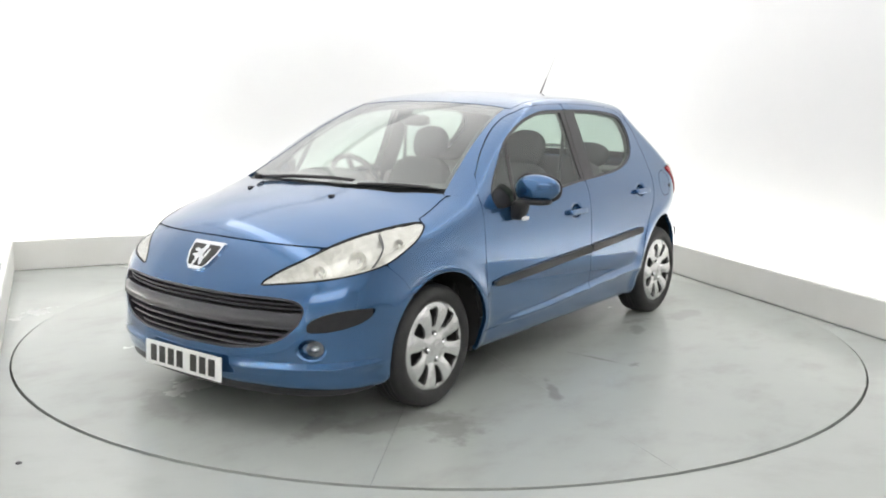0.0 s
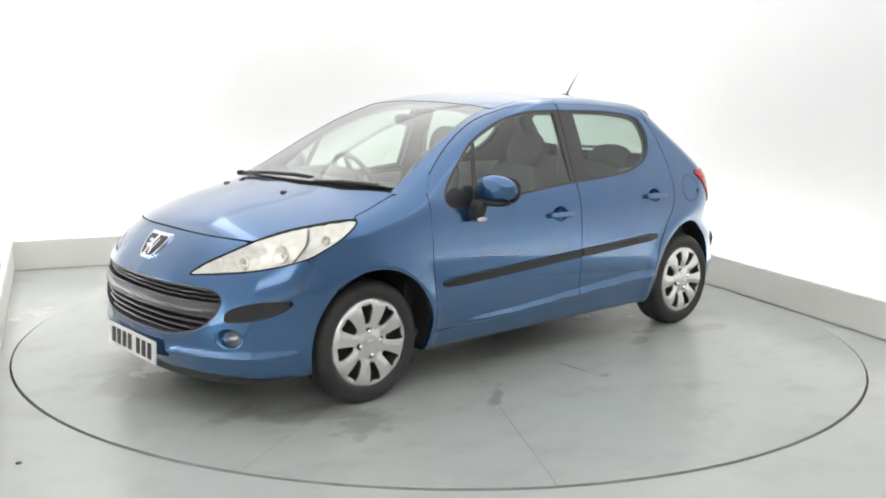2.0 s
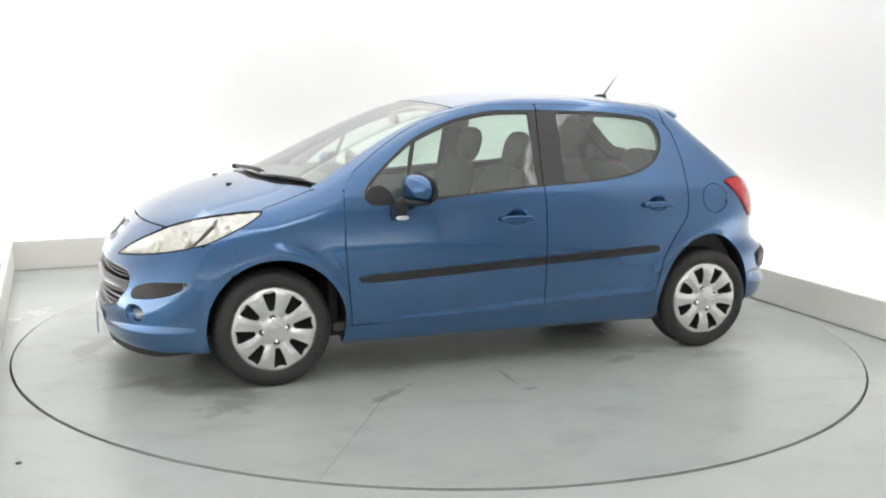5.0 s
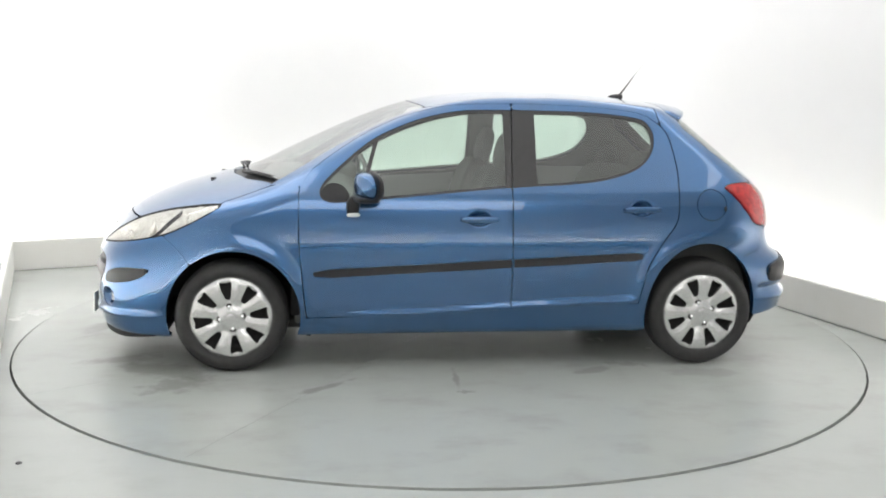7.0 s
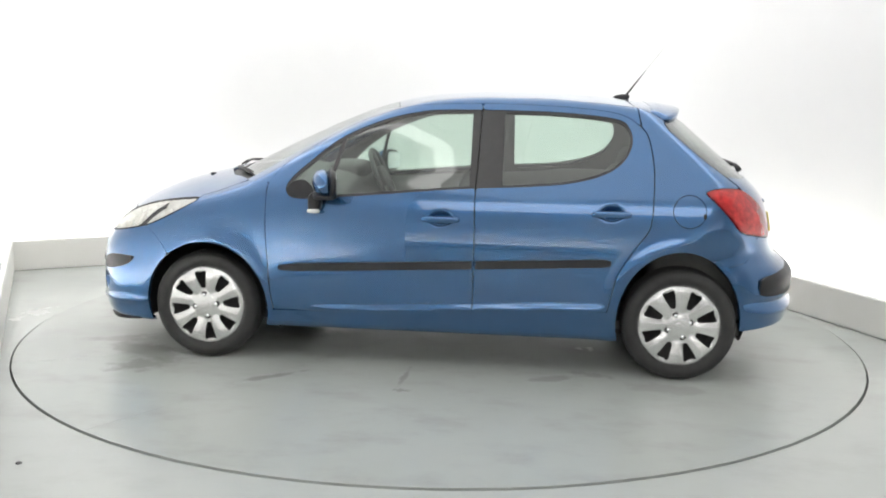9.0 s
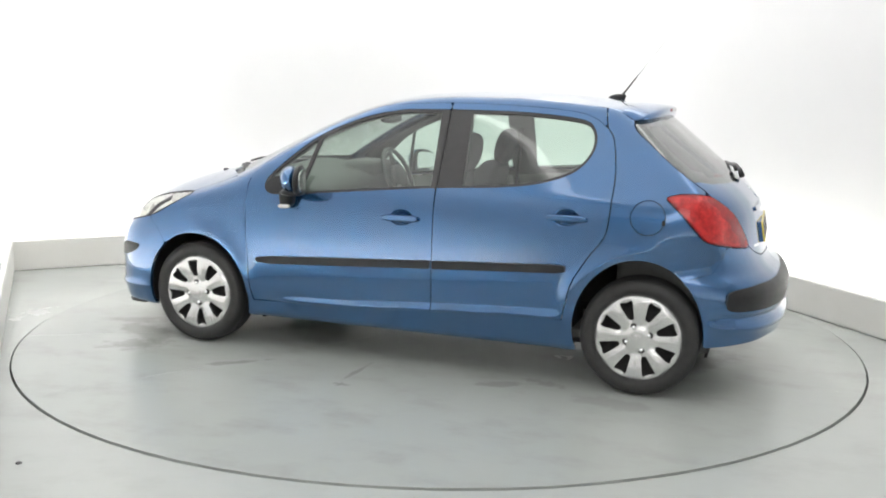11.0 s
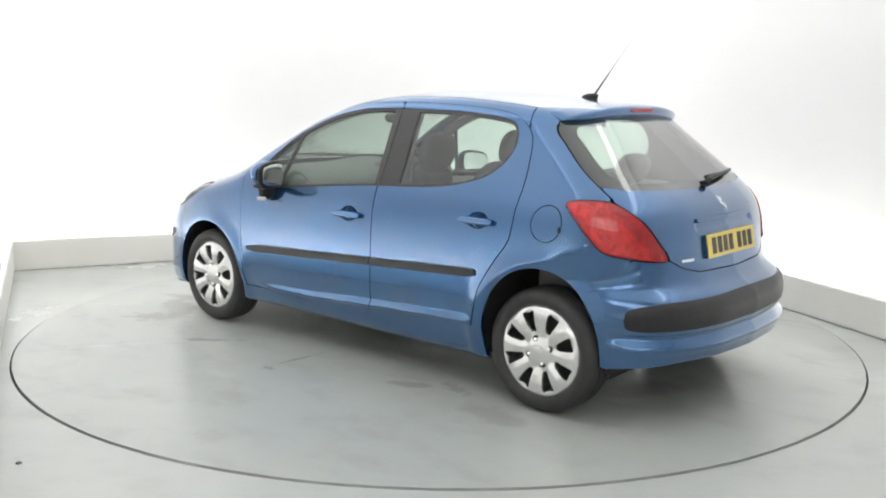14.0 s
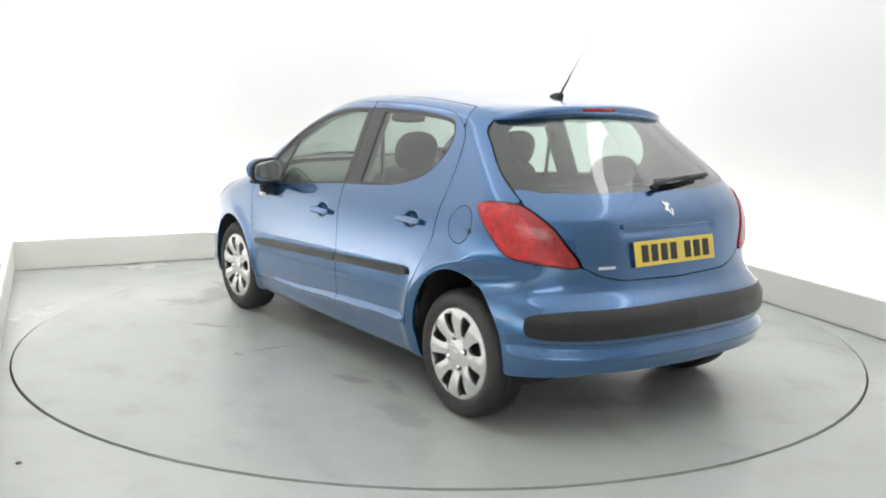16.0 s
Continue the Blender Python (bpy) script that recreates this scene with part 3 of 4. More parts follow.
FRONT_SEAM = curve([(0.50, 1.44), (0.622, 1.519), (0.70, 1.604), (0.80, 1.70)])  # bumper against wing: x by height


def handle_bowl(u, v, cx, cz):
    return 0.036 - np.hypot((u - cx) * 0.62, v - cz - 0.004)


LEDGE = curve([(0.0, 0.004), (0.006, 0.020), (0.016, 0.021), (0.034, 0.005), (0.045, 0.0), (0.06, 0.0)])


def ledge(u, h):
    """The ridge along the foot of the doors, which runs out at both ends."""
    return np.where(h < 0.06, LEDGE(np.clip(h, 0, 0.06)), 0) * np.clip((0.80 - u) / 0.22, 0, 1) * np.clip((u + 0.90) / 0.06, 0, 1)


def build_side(s):
    """The panels, doors and glass of one side; s = 1 is the car's left."""
    # front wing
    panel("front_wing", on_side, (0.86, 1.72), (0.16, 0.99), lambda u, v, p: both(
        np.where(v > 0.93, u - np.interp(v, [0.93, 0.99, 1.045], [0.916, 0.89, 0.845]), u - np.interp(v, [0.26, 0.45, 0.70, 0.93], [0.880, 0.900, 0.918, 0.916])) - G,
        p[:, 1] - BONNET_EDGE(p[:, 0]) - G, front_arch(u, v), FRONT_SEAM(v) - u - 0.0008, -in_lamp(p) - G,
        np.where(u < 1.0, 1.0, np.where(v > 0.5, 1.0, np.where(u > 1.255, -1.0, 1.0))), 0.956 - v), PAINT, car, s)
    # sill
    panel("sill", on_side, (-1.0, 0.98), (0.168, 0.345), lambda u, v, p: both(SILL_TOP(u) - G - v, 0.880 - u + 0.03, u + 0.985, front_arch(u, v), rear_arch(u, v)), PAINT, car, s)
    # pillars and roof rail
    top_u, top_v = [q[0] for q in DOOR_TOP[::-1]], [q[1] for q in DOOR_TOP[::-1]]
    def rail(u, v, p):
        z, y = p[:, 2], p[:, 1]
        return both(np.where(u > 0.845, u - np.interp(z, [0.93, 0.99, 1.045], [0.916, 0.89, 0.845]), z - np.interp(u, top_u, top_v)) + 0.001,
                    y - np.where(u > 0.26, SCREEN_EDGE(u), ROOF_HALF + G), np.where(u < -0.9, u - np.interp(z, [1.0, 1.225, 1.285, 1.42], [-1.112, -1.085, -1.045, -1.02]), 1.0) - G, z - 0.955)
    panel("roof_rail", on_ring, (-1.14, 1.10), (0.22, 0.95), rail, PAINT, car, s, step=0.011)
    # rear quarter
    panel("rear_quarter", on_side, (-1.75, -0.86), (0.30, 1.425), lambda u, v, p: both(
        np.interp(v, [q[1] for q in REAR_EDGE[::-1]] + [1.42], [q[0] for q in REAR_EDGE[::-1]] + [-1.02]) - u - G,
        u - HATCH_LINE(v) - G, rear_arch(u, v), -tail_area(u, v) - G, -flap(u, v) - G * 0.7, v - np.interp(u, [-1.72, -1.66, -1.60, -1.50, -1.45, -0.9], [0.74, 0.735, 0.610, 0.585, 0.30, 0.30]) + 0.001,
        1.302 - v), PAINT, car, s, step=0.013)
    panel("rear_pillar_top", on_ring, (-1.24, -0.98), (0.55, 0.98), lambda u, v, p: both(np.interp(p[:, 2], [1.225, 1.285, 1.42], [-1.085, -1.045, -1.02]) - u - G, u - HATCH_LINE(p[:, 2]) - G, p[:, 2] - 1.300, p[:, 1] - np.interp(u, [-1.14, -1.10], [0.47, ROOF_HALF - 0.02])), PAINT, car, s, step=0.010)
    panel("fuel_flap", on_side, (-1.38, -1.2), (0.77, 0.96), lambda u, v, p: flap(u, v) - G * 0.7, PAINT, car, s, label="round body-coloured fuel flap" if s > 0 else "")
    c = on_side(np.array([-1.366]), np.array([0.848]))[0]
    part("flap_notch", blob((0.008, 0.006, 0.014), Matrix.Translation((c[0], s * c[1], c[2])), 0.7, 0.7), INK, car)
    # doors
    for name, area, u0, u1, cx, cz in (("front_door", front_door_area, -0.24, 0.95, -0.02, 0.792), ("rear_door", rear_door_area, -1.15, -0.17, -0.90, 0.845)):
        door = panel(name, on_side, (u0, u1), (0.25, 1.42), lambda u, v, p: both(area(u, v) - G, -dlo(u, v), rear_arch(u, v), ROOF_HALF + 0.5 - u * 0), PAINT, car, s, step=0.013,
                     relief=lambda u, v: 0.040 * np.clip(handle_bowl(u, v, cx, cz) / 0.018, 0, 1) - ledge(u, v - SILL_TOP(u)))
        tagged(door, "closed blue door with black window frame")
        # black frame round the window opening, and the pillar trim
        post = (lambda u: u + 0.165) if name == "front_door" else (lambda u: -0.335 - u)
        panel("window_seal", on_side, (u0, u1), (0.85, 1.40), lambda u, v, p: both(dlo(u, v) + 0.001, np.maximum(0.014 - dlo(u, v), -post(u)), area(u, v) - G), TRIM, door, s, 0.004, 0.02, step=0.010)
        panel("window_glass", on_side, (u0, u1), (0.85, 1.40), lambda u, v, p: both(dlo(u, v) - 0.012, post(u) + 0.004), GREEN_GLASS, door, s, 0.009, 0.0, "green-tinted side window glass")
        if name == "front_door":
            panel("quarterlight_bar", on_side, (0.45, 0.70), (0.86, 1.25), lambda u, v, p: both(0.011 - np.abs(u - np.interp(v, [0.88, 1.2], [0.605, 0.515])), dlo(u, v) - 0.01), TRIM, door, s, 0.006, 0.015, step=0.006)
        # rubbing strip
        a, b = (0.845, -0.190) if name == "front_door" else (-0.207, -0.905)
        mid = lambda u: 0.508 + (0.837 - u) * 0.0495
        panel("rubbing_strip", on_side, (b, a), (0.46, 0.66), lambda u, v, p: both(np.interp(u, [-0.92, -0.86, 0.75, 0.85], [0.012, 0.021, 0.021, 0.010]) - np.abs(v - mid(u)), a - u, u - b), BLACK, door, s, -0.014, 0.016, "black rubbing strip", step=0.009)
        # handle
        cap = blob((0.100, 0.015, 0.0165), Matrix.Translation((cx, 0.0, cz)), 0.5, 0.42)
        y = float(on_side(np.array([cx]), np.array([cz]))[0, 1])
        bmesh.ops.transform(cap, matrix=Matrix.Translation((0, s * (y + 0.016), 0)), verts=cap.verts)
        part("door_handle", cap, PAINT, door, "blue pull handle")
        # inner card
        panel("door_card", on_side, (u0, u1), (0.26, 0.99), lambda u, v, p: both(area(u, v) - 0.02, np.interp(u, [-1.0, -0.48, 0.41, 0.8], [1.03, 0.965, 0.905, 0.875]) - v, rear_arch(u, v) - 0.01), CARD, door, s, 0.075, 0.0, step=0.03)
    # lining of the pillars and the rail inside
    panel("pillar_lining", on_side, (-1.5, 0.9), (0.86, 1.40), lambda u, v, p: both(np.maximum(np.minimum(0.006 - dlo(u, v), 0.9 - u), 0.075 - np.abs(u + 0.26)), u - HATCH_LINE(v) - 0.01, p[:, 1] - np.where(u > 0.26, SCREEN_EDGE(u) + 0.012, 0.535),
          np.where(u > 0.5, v - 0.99, 1.0)), INTERIOR, car, s, 0.045, 0.0, step=0.02)
    # headlamp
    lens = panel("headlamp", on_front, (0.36, 1.20), (0.60, 0.87), lambda u, v, p: in_lamp(p) - 0.0005, CLEAR, car, s, 0.001, 0.0, "clear headlamp with bright reflectors", step=0.010)
    panel("lamp_housing", on_front, (0.36, 1.20), (0.60, 0.87), lambda u, v, p: in_lamp(p) - 0.0005, REFLECTOR, lens, s, 0.003, 0.0, step=0.009,
          relief=lambda u, v: 0.050 * np.clip((lamp_area(u, v) - 0.005) / 0.03, 0, 1) ** 0.7)
    panel("lamp_seal", on_front, (0.36, 1.20), (0.60, 0.87), lambda u, v, p: both(in_lamp(p) + 0.002, 0.0040 - in_lamp(p)), FRIT, lens, s, -0.0005, 0.01, step=0.004)
    panel("lamp_divider", on_front, (0.80, 0.98), (0.62, 0.87), lambda u, v, p: both(in_lamp(p) - 0.006, 0.0045 - np.abs(u - 0.905 - 0.45 * (v - 0.76) + 5 * (v - 0.76) ** 2)), GRILLE, lens, s, 0.012, 0.02, step=0.006)
    for a, z, r in ((0.62, 0.692, 0.030), (0.79, 0.742, 0.040), (1.00, 0.800, 0.024)):
        c = on_front(np.array([a]), np.array([z]))
        n = outward_normal(c)[0]
        c = Vector(c[0] - n * 0.030)
        ahead = (Vector(n) + Vector((1.2, 0, 0))).normalized()
        m = Matrix.Translation((c.x, s * c.y, c.z)) @ Vector((ahead.x, s * ahead.y, ahead.z)).to_track_quat("Z", "Y").to_matrix().to_4x4()
        part("reflector_bowl", lathe([(0.010, -0.034), (r * 0.5, -0.028), (r * 0.8, -0.014), (r, 0.0), (r + 0.002, 0.0), (r + 0.002, -0.012)], m, 28), REFLECTOR, lens)
        part("bulb", lathe([(0.0, -0.004), (0.005, -0.006), (0.007, -0.014), (0.007, -0.034)], m, 16), WHITE_PLATE, lens)
    # tail lamp
    tail = panel("tail_lamp", on_back, (0.46, 1.10), (0.69, 1.0), lambda u, v, p: tail_area(p[:, 0], p[:, 2]) - G, RED, car, s, -0.006, 0.03, "red wraparound tail lamp", step=0.010)
    panel("lens_field", on_back, (0.46, 1.10), (0.69, 1.0), lambda u, v, p: both(tail_area(p[:, 0], p[:, 2]) - 0.010, u - 0.735 - 0.9 * (v - 0.84) - 0.010 * np.sin(v * 95)), PALE_RED, tail, s, -0.0075, 0.006, "bright mottled red lens field", step=0.008)
    panel("lens_field", on_back, (0.46, 0.75), (0.69, 0.80), lambda u, v, p: both(tail_area(p[:, 0], p[:, 2]) - 0.010, 0.752 - v + 0.3 * (u - 0.6), 0.60 - u), PALE_RED, tail, s, -0.0075, 0.006, step=0.006)
    # bumper pieces
    panel("bumper_strip", on_front, (0.56, 0.90), (0.42, 0.55), lambda u, v, p: both(strip_area(u, v) - 0.002, 0.848 - u), BLACK, car, s, -0.003, 0.02, "black corner strip", step=0.008)
    cx, cz = 0.607, 0.360
    fog = panel("fog_lamp", on_front, (0.52, 0.70), (0.29, 0.43), lambda u, v, p: 0.034 - np.hypot((u - cx - 0.012) * 0.95, v - cz), CLEAR, car, s, 0.022, 0.02, "round fog lamp", step=0.005)
    panel("fog_reflector", on_front, (0.52, 0.70), (0.29, 0.43), lambda u, v, p: 0.033 - np.hypot((u - cx - 0.012) * 0.95, v - cz), FOG, fog, s, 0.026, 0.0, step=0.005,
          relief=lambda u, v: 0.028 * (1 - np.clip(np.hypot((u - cx - 0.012) * 0.95, v - cz) / 0.034, 0, 1) ** 2))
    panel("fog_surround", on_front, (0.52, 0.70), (0.29, 0.43), lambda u, v, p: both(fog_area(u, v), np.hypot((u - cx - 0.012) * 0.95, v - cz) - 0.034), PAINT, car, s, 0.004, 0.02, step=0.006,
          relief=lambda u, v: 0.034 * ease(fog_area(u, v) / 0.024))
    # arch liners
    for cxx, rx, rz, yin in ((1.255, 0.372, 0.372, 0.42), (-1.262, 0.345, 0.400, 0.42)):
        bm = bmesh.new()
        rows = []
        for k in range(29):
            a = math.pi * (-0.12 + 1.24 * k / 28)
            x, z = cxx + rx * math.cos(a), max(0.285 + rz * math.sin(a), 0.19)
            skin = float(on_side(np.array([x]), np.array([z]))[0, 1]) - 0.02
            rows.append([bm.verts.new((x, s * y, z)) for y in (min(0.80, skin), 0.60, yin)])
        for r, q in zip(rows, rows[1:]):
            for k in range(2):
                bm.faces.new((r[k], q[k], q[k + 1], r[k + 1]))
        bm.faces.new([r[2] for r in rows if r[2].co.z > 0.27])
        part("arch_liner", bm, DARK, car)


GRILLE_OUT = [(0.0, 0.577), (0.215, 0.577), (0.351, 0.578), (0.470, 0.577), (0.537, 0.570), (0.572, 0.549), (0.578, 0.520), (0.563, 0.474), (0.520, 0.425), (0.464, 0.386), (0.383, 0.357), (0.257, 0.340), (0.075, 0.334)]
GRILLE_OUT = rounded(GRILLE_OUT + [(-a, z) for a, z in GRILLE_OUT[:0:-1]], 3)
grille_area = poly(GRILLE_OUT)
strip_area = poly([(0.590, 0.440), (0.590, 0.468), (0.612, 0.492), (0.654, 0.511), (0.700, 0.523), (0.760, 0.530), (0.848, 0.529), (0.862, 0.523), (0.862, 0.512), (0.835, 0.486), (0.790, 0.464), (0.730, 0.448), (0.664, 0.437), (0.604, 0.434)])


def fog_area(u, v):
    return 0.050 - np.hypot((u - 0.607) * 0.82, v - 0.360)


LAMP_TOP = curve([(0.3, 0.60), (0.387, 0.622), (0.448, 0.672), (0.559, 0.727), (0.676, 0.780), (0.816, 0.818), (0.982, 0.842), (1.089, 0.853), (1.165, 0.858), (1.3, 0.872)])


def bonnet_front(a):
    return np.interp(np.abs(a), [0, 0.25, 0.41, 0.55, 0.64, 0.70], [0.781, 0.778, 0.775, 0.772, 0.770, 0.768])


def front_end():
    def bumper_region(u, v, p):
        w = np.abs(u)
        q = p * np.array([1, 0, 1]) + np.abs(p * np.array([0, 1, 0]))
        return both(bonnet_front(u) - v - G, -in_lamp(q) - G, -grille_area(u, v), -strip_area(w, v), -fog_area(w, v), front_arch(q[:, 0], v),
                    np.where(w > 0.62, np.where(v > 0.5, q[:, 0] - FRONT_SEAM(v) - 0.0008, q[:, 0] - 1.40), 1.0), np.where(w > 0.70, np.where(v > 0.75, -1.0, 1.0), 1.0))
    bumper = panel("front_bumper", on_front, (-1.12, 1.12), (0.166, 0.80), bumper_region, PAINT, car, label="blue front bumper and nose", step=0.0125,
                   relief=lambda u, v: -0.010 * np.exp(-((v - 0.262 - 0.03 * np.clip(np.abs(u) - 0.3, 0, 1)) / 0.018) ** 2) * np.clip((np.abs(u) - 0.22) / 0.1, 0, 1) * np.clip((0.95 - np.abs(u)) / 0.1, 0, 1))
    grille = panel("grille", on_front, (-0.62, 0.62), (0.31, 0.60), lambda u, v, p: grille_area(u, v) + 0.01, DARK, car, 1, 0.065, 0.0, "wide dark grey front grille", step=0.02)
    panel("grille_frame", on_front, (-0.62, 0.62), (0.31, 0.60), lambda u, v, p: both(grille_area(u, v) + 0.001, 0.010 - grille_area(u, v)), GRILLE, grille, 1, 0.002, 0.05, step=0.008)
    for z0, z1, out, mat in ((0.547, 0.557, 0.012, GRILLE), (0.528, 0.536, 0.018, GRILLE), (0.446, 0.516, -0.004, GRILLE), (0.412, 0.424, 0.012, GRILLE), (0.383, 0.394, 0.014, GRILLE), (0.354, 0.364, 0.018, GRILLE)):
        zc, h = (z0 + z1) / 2, (z1 - z0) / 2
        panel("grille_bar", on_front, (-0.60, 0.60), (z0 - 0.01, z1 + 0.01), lambda u, v, p: both(grille_area(u, v) - 0.004, h - np.abs(v - zc)), mat, grille, 1, out, 0.04, step=0.005 if h < 0.02 else 0.01,
              relief=lambda u, v: 0.010 * ((v - zc) / h) ** 2)
    def lip_surface(u, v):
        q = on_front(u, 0 * v + 0.188)
        return np.stack([q[:, 0], q[:, 1], v], -1)
    panel("lower_lip", lip_surface, (-0.88, 0.88), (0.128, 0.186), lambda u, v, p: both(0.183 - v, v - np.interp(np.abs(u), [0, 0.7, 0.88], [0.148, 0.152, 0.170]), 0.86 - np.abs(u)), BLACK, car, 1, 0.012, 0.08, "black lower lip", step=0.012,
          normal=lambda p: np.stack([np.cos(angle_f(p)), np.sin(angle_f(p)), 0 * p[:, 0]], -1))
    # bonnet
    def bonnet_region(u, v, p):
        w = np.abs(v)
        edge = BONNET_EDGE(u)
        q = p * np.array([1, 0, 1]) + np.abs(p * np.array([0, 1, 0]))
        return both(p[:, 2] - bonnet_front(angle_f(q)) - G, np.where(u < 1.31, edge - w, p[:, 2] - LAMP_TOP(angle_f(q)) + 0.002) - G, -in_lamp(q) - 0.0015, u - np.interp(w, [0, 0.25, 0.5, 0.70, 0.8], [1.315, 1.295, 1.20, 1.05, 0.95]))
    panel("bonnet", on_top, (0.98, 1.92), (-0.76, 0.76), bonnet_region, PAINT, car, label="closed blue bonnet")
    panel("cowl", on_top, (0.95, 1.33), (-0.72, 0.72), lambda u, v, p: both(np.interp(np.abs(v), [0, 0.25, 0.5, 0.70, 0.8], [1.315, 1.295, 1.20, 1.05, 0.95]) - u - 0.003, 0.70 - np.abs(v),
          u - np.interp(np.abs(v), [0, 0.2, 0.48, 0.672], [1.25, 1.235, 1.135, 1.00]) + 0.01), BLACK, car, 1, 0.016, 0.02, label="black scuttle panel")
    for y in (0.28, -0.28):
        c = on_top(np.array([1.405]), np.array([y]))[0]
        part("washer_jet", blob((0.016, 0.012, 0.008), Matrix.Translation(c)), BLACK, car)
    # badge: plain dark shield in a silver frame
    def badge(u, v, k):
        top, low = 0.752, 0.640
        t = np.clip((top - v) / (top - low), 0, 1)
        return both(top - k - v, v - low - k, np.interp(t, [0, 0.4, 0.8, 1], [0.112, 0.100, 0.070, 0.035]) - k - np.abs(u))
    emblem = panel("emblem", on_front, (-0.14, 0.14), (0.62, 0.77), lambda u, v, p: badge(u, v, 0.0), CHROME, car, 1, -0.010, 0.012, "silver shield emblem with plain dark field", step=0.006)
    panel("emblem_field", on_front, (-0.14, 0.14), (0.62, 0.77), lambda u, v, p: badge(u, v, 0.014), INK, emblem, 1, -0.012, 0.004, step=0.006)
    strokes = ((-0.005, 0.700, 0.020, 0.024, 0.5), (0.012, 0.727, 0.015, 0.011, 0.0), (-0.034, 0.712, 0.022, 0.007, -0.35), (-0.032, 0.692, 0.020, 0.006, -0.2), (0.020, 0.676, 0.012, 0.020, -0.4), (-0.012, 0.667, 0.010, 0.016, 0.3), (0.036, 0.702, 0.007, 0.022, 0.3))

    def figure(u, v):
        best = np.full(len(u), -1.0)
        for cu, cv, ru, rv, lean in strokes:
            best = np.maximum(best, 1 - np.hypot((u - cu - lean * (v - cv)) / ru, (v - cv) / rv))
        return best * 0.01
    panel("emblem_figure", on_front, (-0.14, 0.14), (0.62, 0.77), lambda u, v, p: figure(u, v), CHROME, emblem, 1, -0.015, 0.004, step=0.004)


def plate(name, mat, m, label):
    """A number plate: the blank, and a plain bar for each sign on it. It faces along its +x."""
    base = part(name, box((-0.004, -0.26, -0.0555), (0.004, 0.26, 0.0555), 0.003), mat, car, label, smooth=False)
    base.matrix_basis = m
    y = -0.200
    for k in range(7):
        part("plate_bar", box((0.004, y - 0.021, -0.038), (0.0056, y + 0.021, 0.038)), INK, base, smooth=False)
        y += 0.0615 + (0.032 if k == 3 else 0)
    return base


def rear_end():
    def mirror(p):
        return p * np.array([1, 0, 1]) + np.abs(p * np.array([0, 1, 0]))
    def window(u, v, p):
        q = mirror(p)
        return both(v - np.interp(np.abs(u), [0, 0.45, 0.74, 0.826], [1.012, 1.016, 1.024, 1.036]), HATCH_LINE(v) - q[:, 0] - 0.004, 1.362 - v)
    def recess(u, v):
        return both(0.345 - np.abs(u), 0.868 + 0.02 * np.cos(u * 3) - v, v - 0.834)
    def hatch_region(u, v, p):
        w, q = np.abs(u), mirror(p)
        return both(v - np.interp(w, [0, 0.35, 0.463, 0.538, 0.6], [0.648, 0.655, 0.680, 0.716, 0.74]) - G, -tail_area(q[:, 0], q[:, 2]) - G, -window(u, v, p), HATCH_LINE(v) - q[:, 0] - G, 1.385 - v)
    hatch = panel("tailgate", on_back, (-1.25, 1.25), (0.64, 1.39), hatch_region, PAINT, car, label="closed blue tailgate", step=0.013,
                  relief=lambda u, v: 0.012 * ease(recess(u, v) / 0.016))
    panel("rear_window", on_back, (-1.15, 1.15), (1.0, 1.37), lambda u, v, p: window(u, v, p) - 0.001, REAR_GLASS, hatch, 1, 0.003, 0.0, "green-tinted rear window glass", step=0.018)
    panel("window_border", on_back, (-1.15, 1.15), (1.0, 1.37), lambda u, v, p: both(window(u, v, p) + 0.02, np.where(v < 1.06, 0.035, np.where(np.abs(u) > 0.7, 0.060, 0.03)) - window(u, v, p)), FRIT, hatch, 1, 0.010, 0.0, "black glass border", step=0.012)
    def bumper_region(u, v, p):
        w, q = np.abs(u), mirror(p)
        return both(np.interp(w, [0, 0.35, 0.463, 0.538, 0.6, 0.75], [0.648, 0.655, 0.680, 0.716, 0.73, 0.75]) - G - v, -tail_area(q[:, 0], q[:, 2]) - G, rear_arch(q[:, 0], v), -1.40 - q[:, 0],
                    v - np.interp(w, [0, 0.5, 0.85], [0.280, 0.285, 0.25]), np.where(q[:, 0] > -1.74, np.interp(q[:, 0], [-1.72, -1.66, -1.60, -1.50, -1.45], [0.74, 0.735, 0.610, 0.585, 0.575]) - v - G, 1.0))
    panel("rear_bumper", on_back, (-1.2, 1.2), (0.168, 0.74), bumper_region, PAINT, car, label="blue rear bumper", step=0.0125,
          relief=lambda u, v: 0.018 * np.exp(-((v - 0.395) / 0.020) ** 2) * np.clip((0.86 - np.abs(u)) / 0.06, 0, 1) - 0.012 * np.exp(-((v - 0.345) / 0.022) ** 2) * np.clip((0.84 - np.abs(u)) / 0.1, 0, 1))
    def strip(u, v, p):
        w = np.abs(u)
        end = np.clip(1 - (np.clip(w - 0.64, 0, 1) / 0.14) ** 4, 0, 1) ** 0.25
        mid, h = np.interp(w, [0, 0.6, 0.78], [0.498, 0.490, 0.478]), np.interp(w, [0, 0.6, 0.78], [0.064, 0.060, 0.052])
        return both(h * np.maximum(end, 0.02) - np.abs(v - mid), 0.78 - w)
    panel("bumper_strip", on_back, (-0.80, 0.80), (0.40, 0.60), strip, BLACK, car, 1, -0.015, 0.03, "black rear bumper strip", step=0.009,
          relief=lambda u, v: 0.013 * np.abs((v - 0.505) / 0.064) ** 1.3)
    # roof spoiler with the third brake lamp
    bm = bmesh.new()
    rows = []
    n = 30
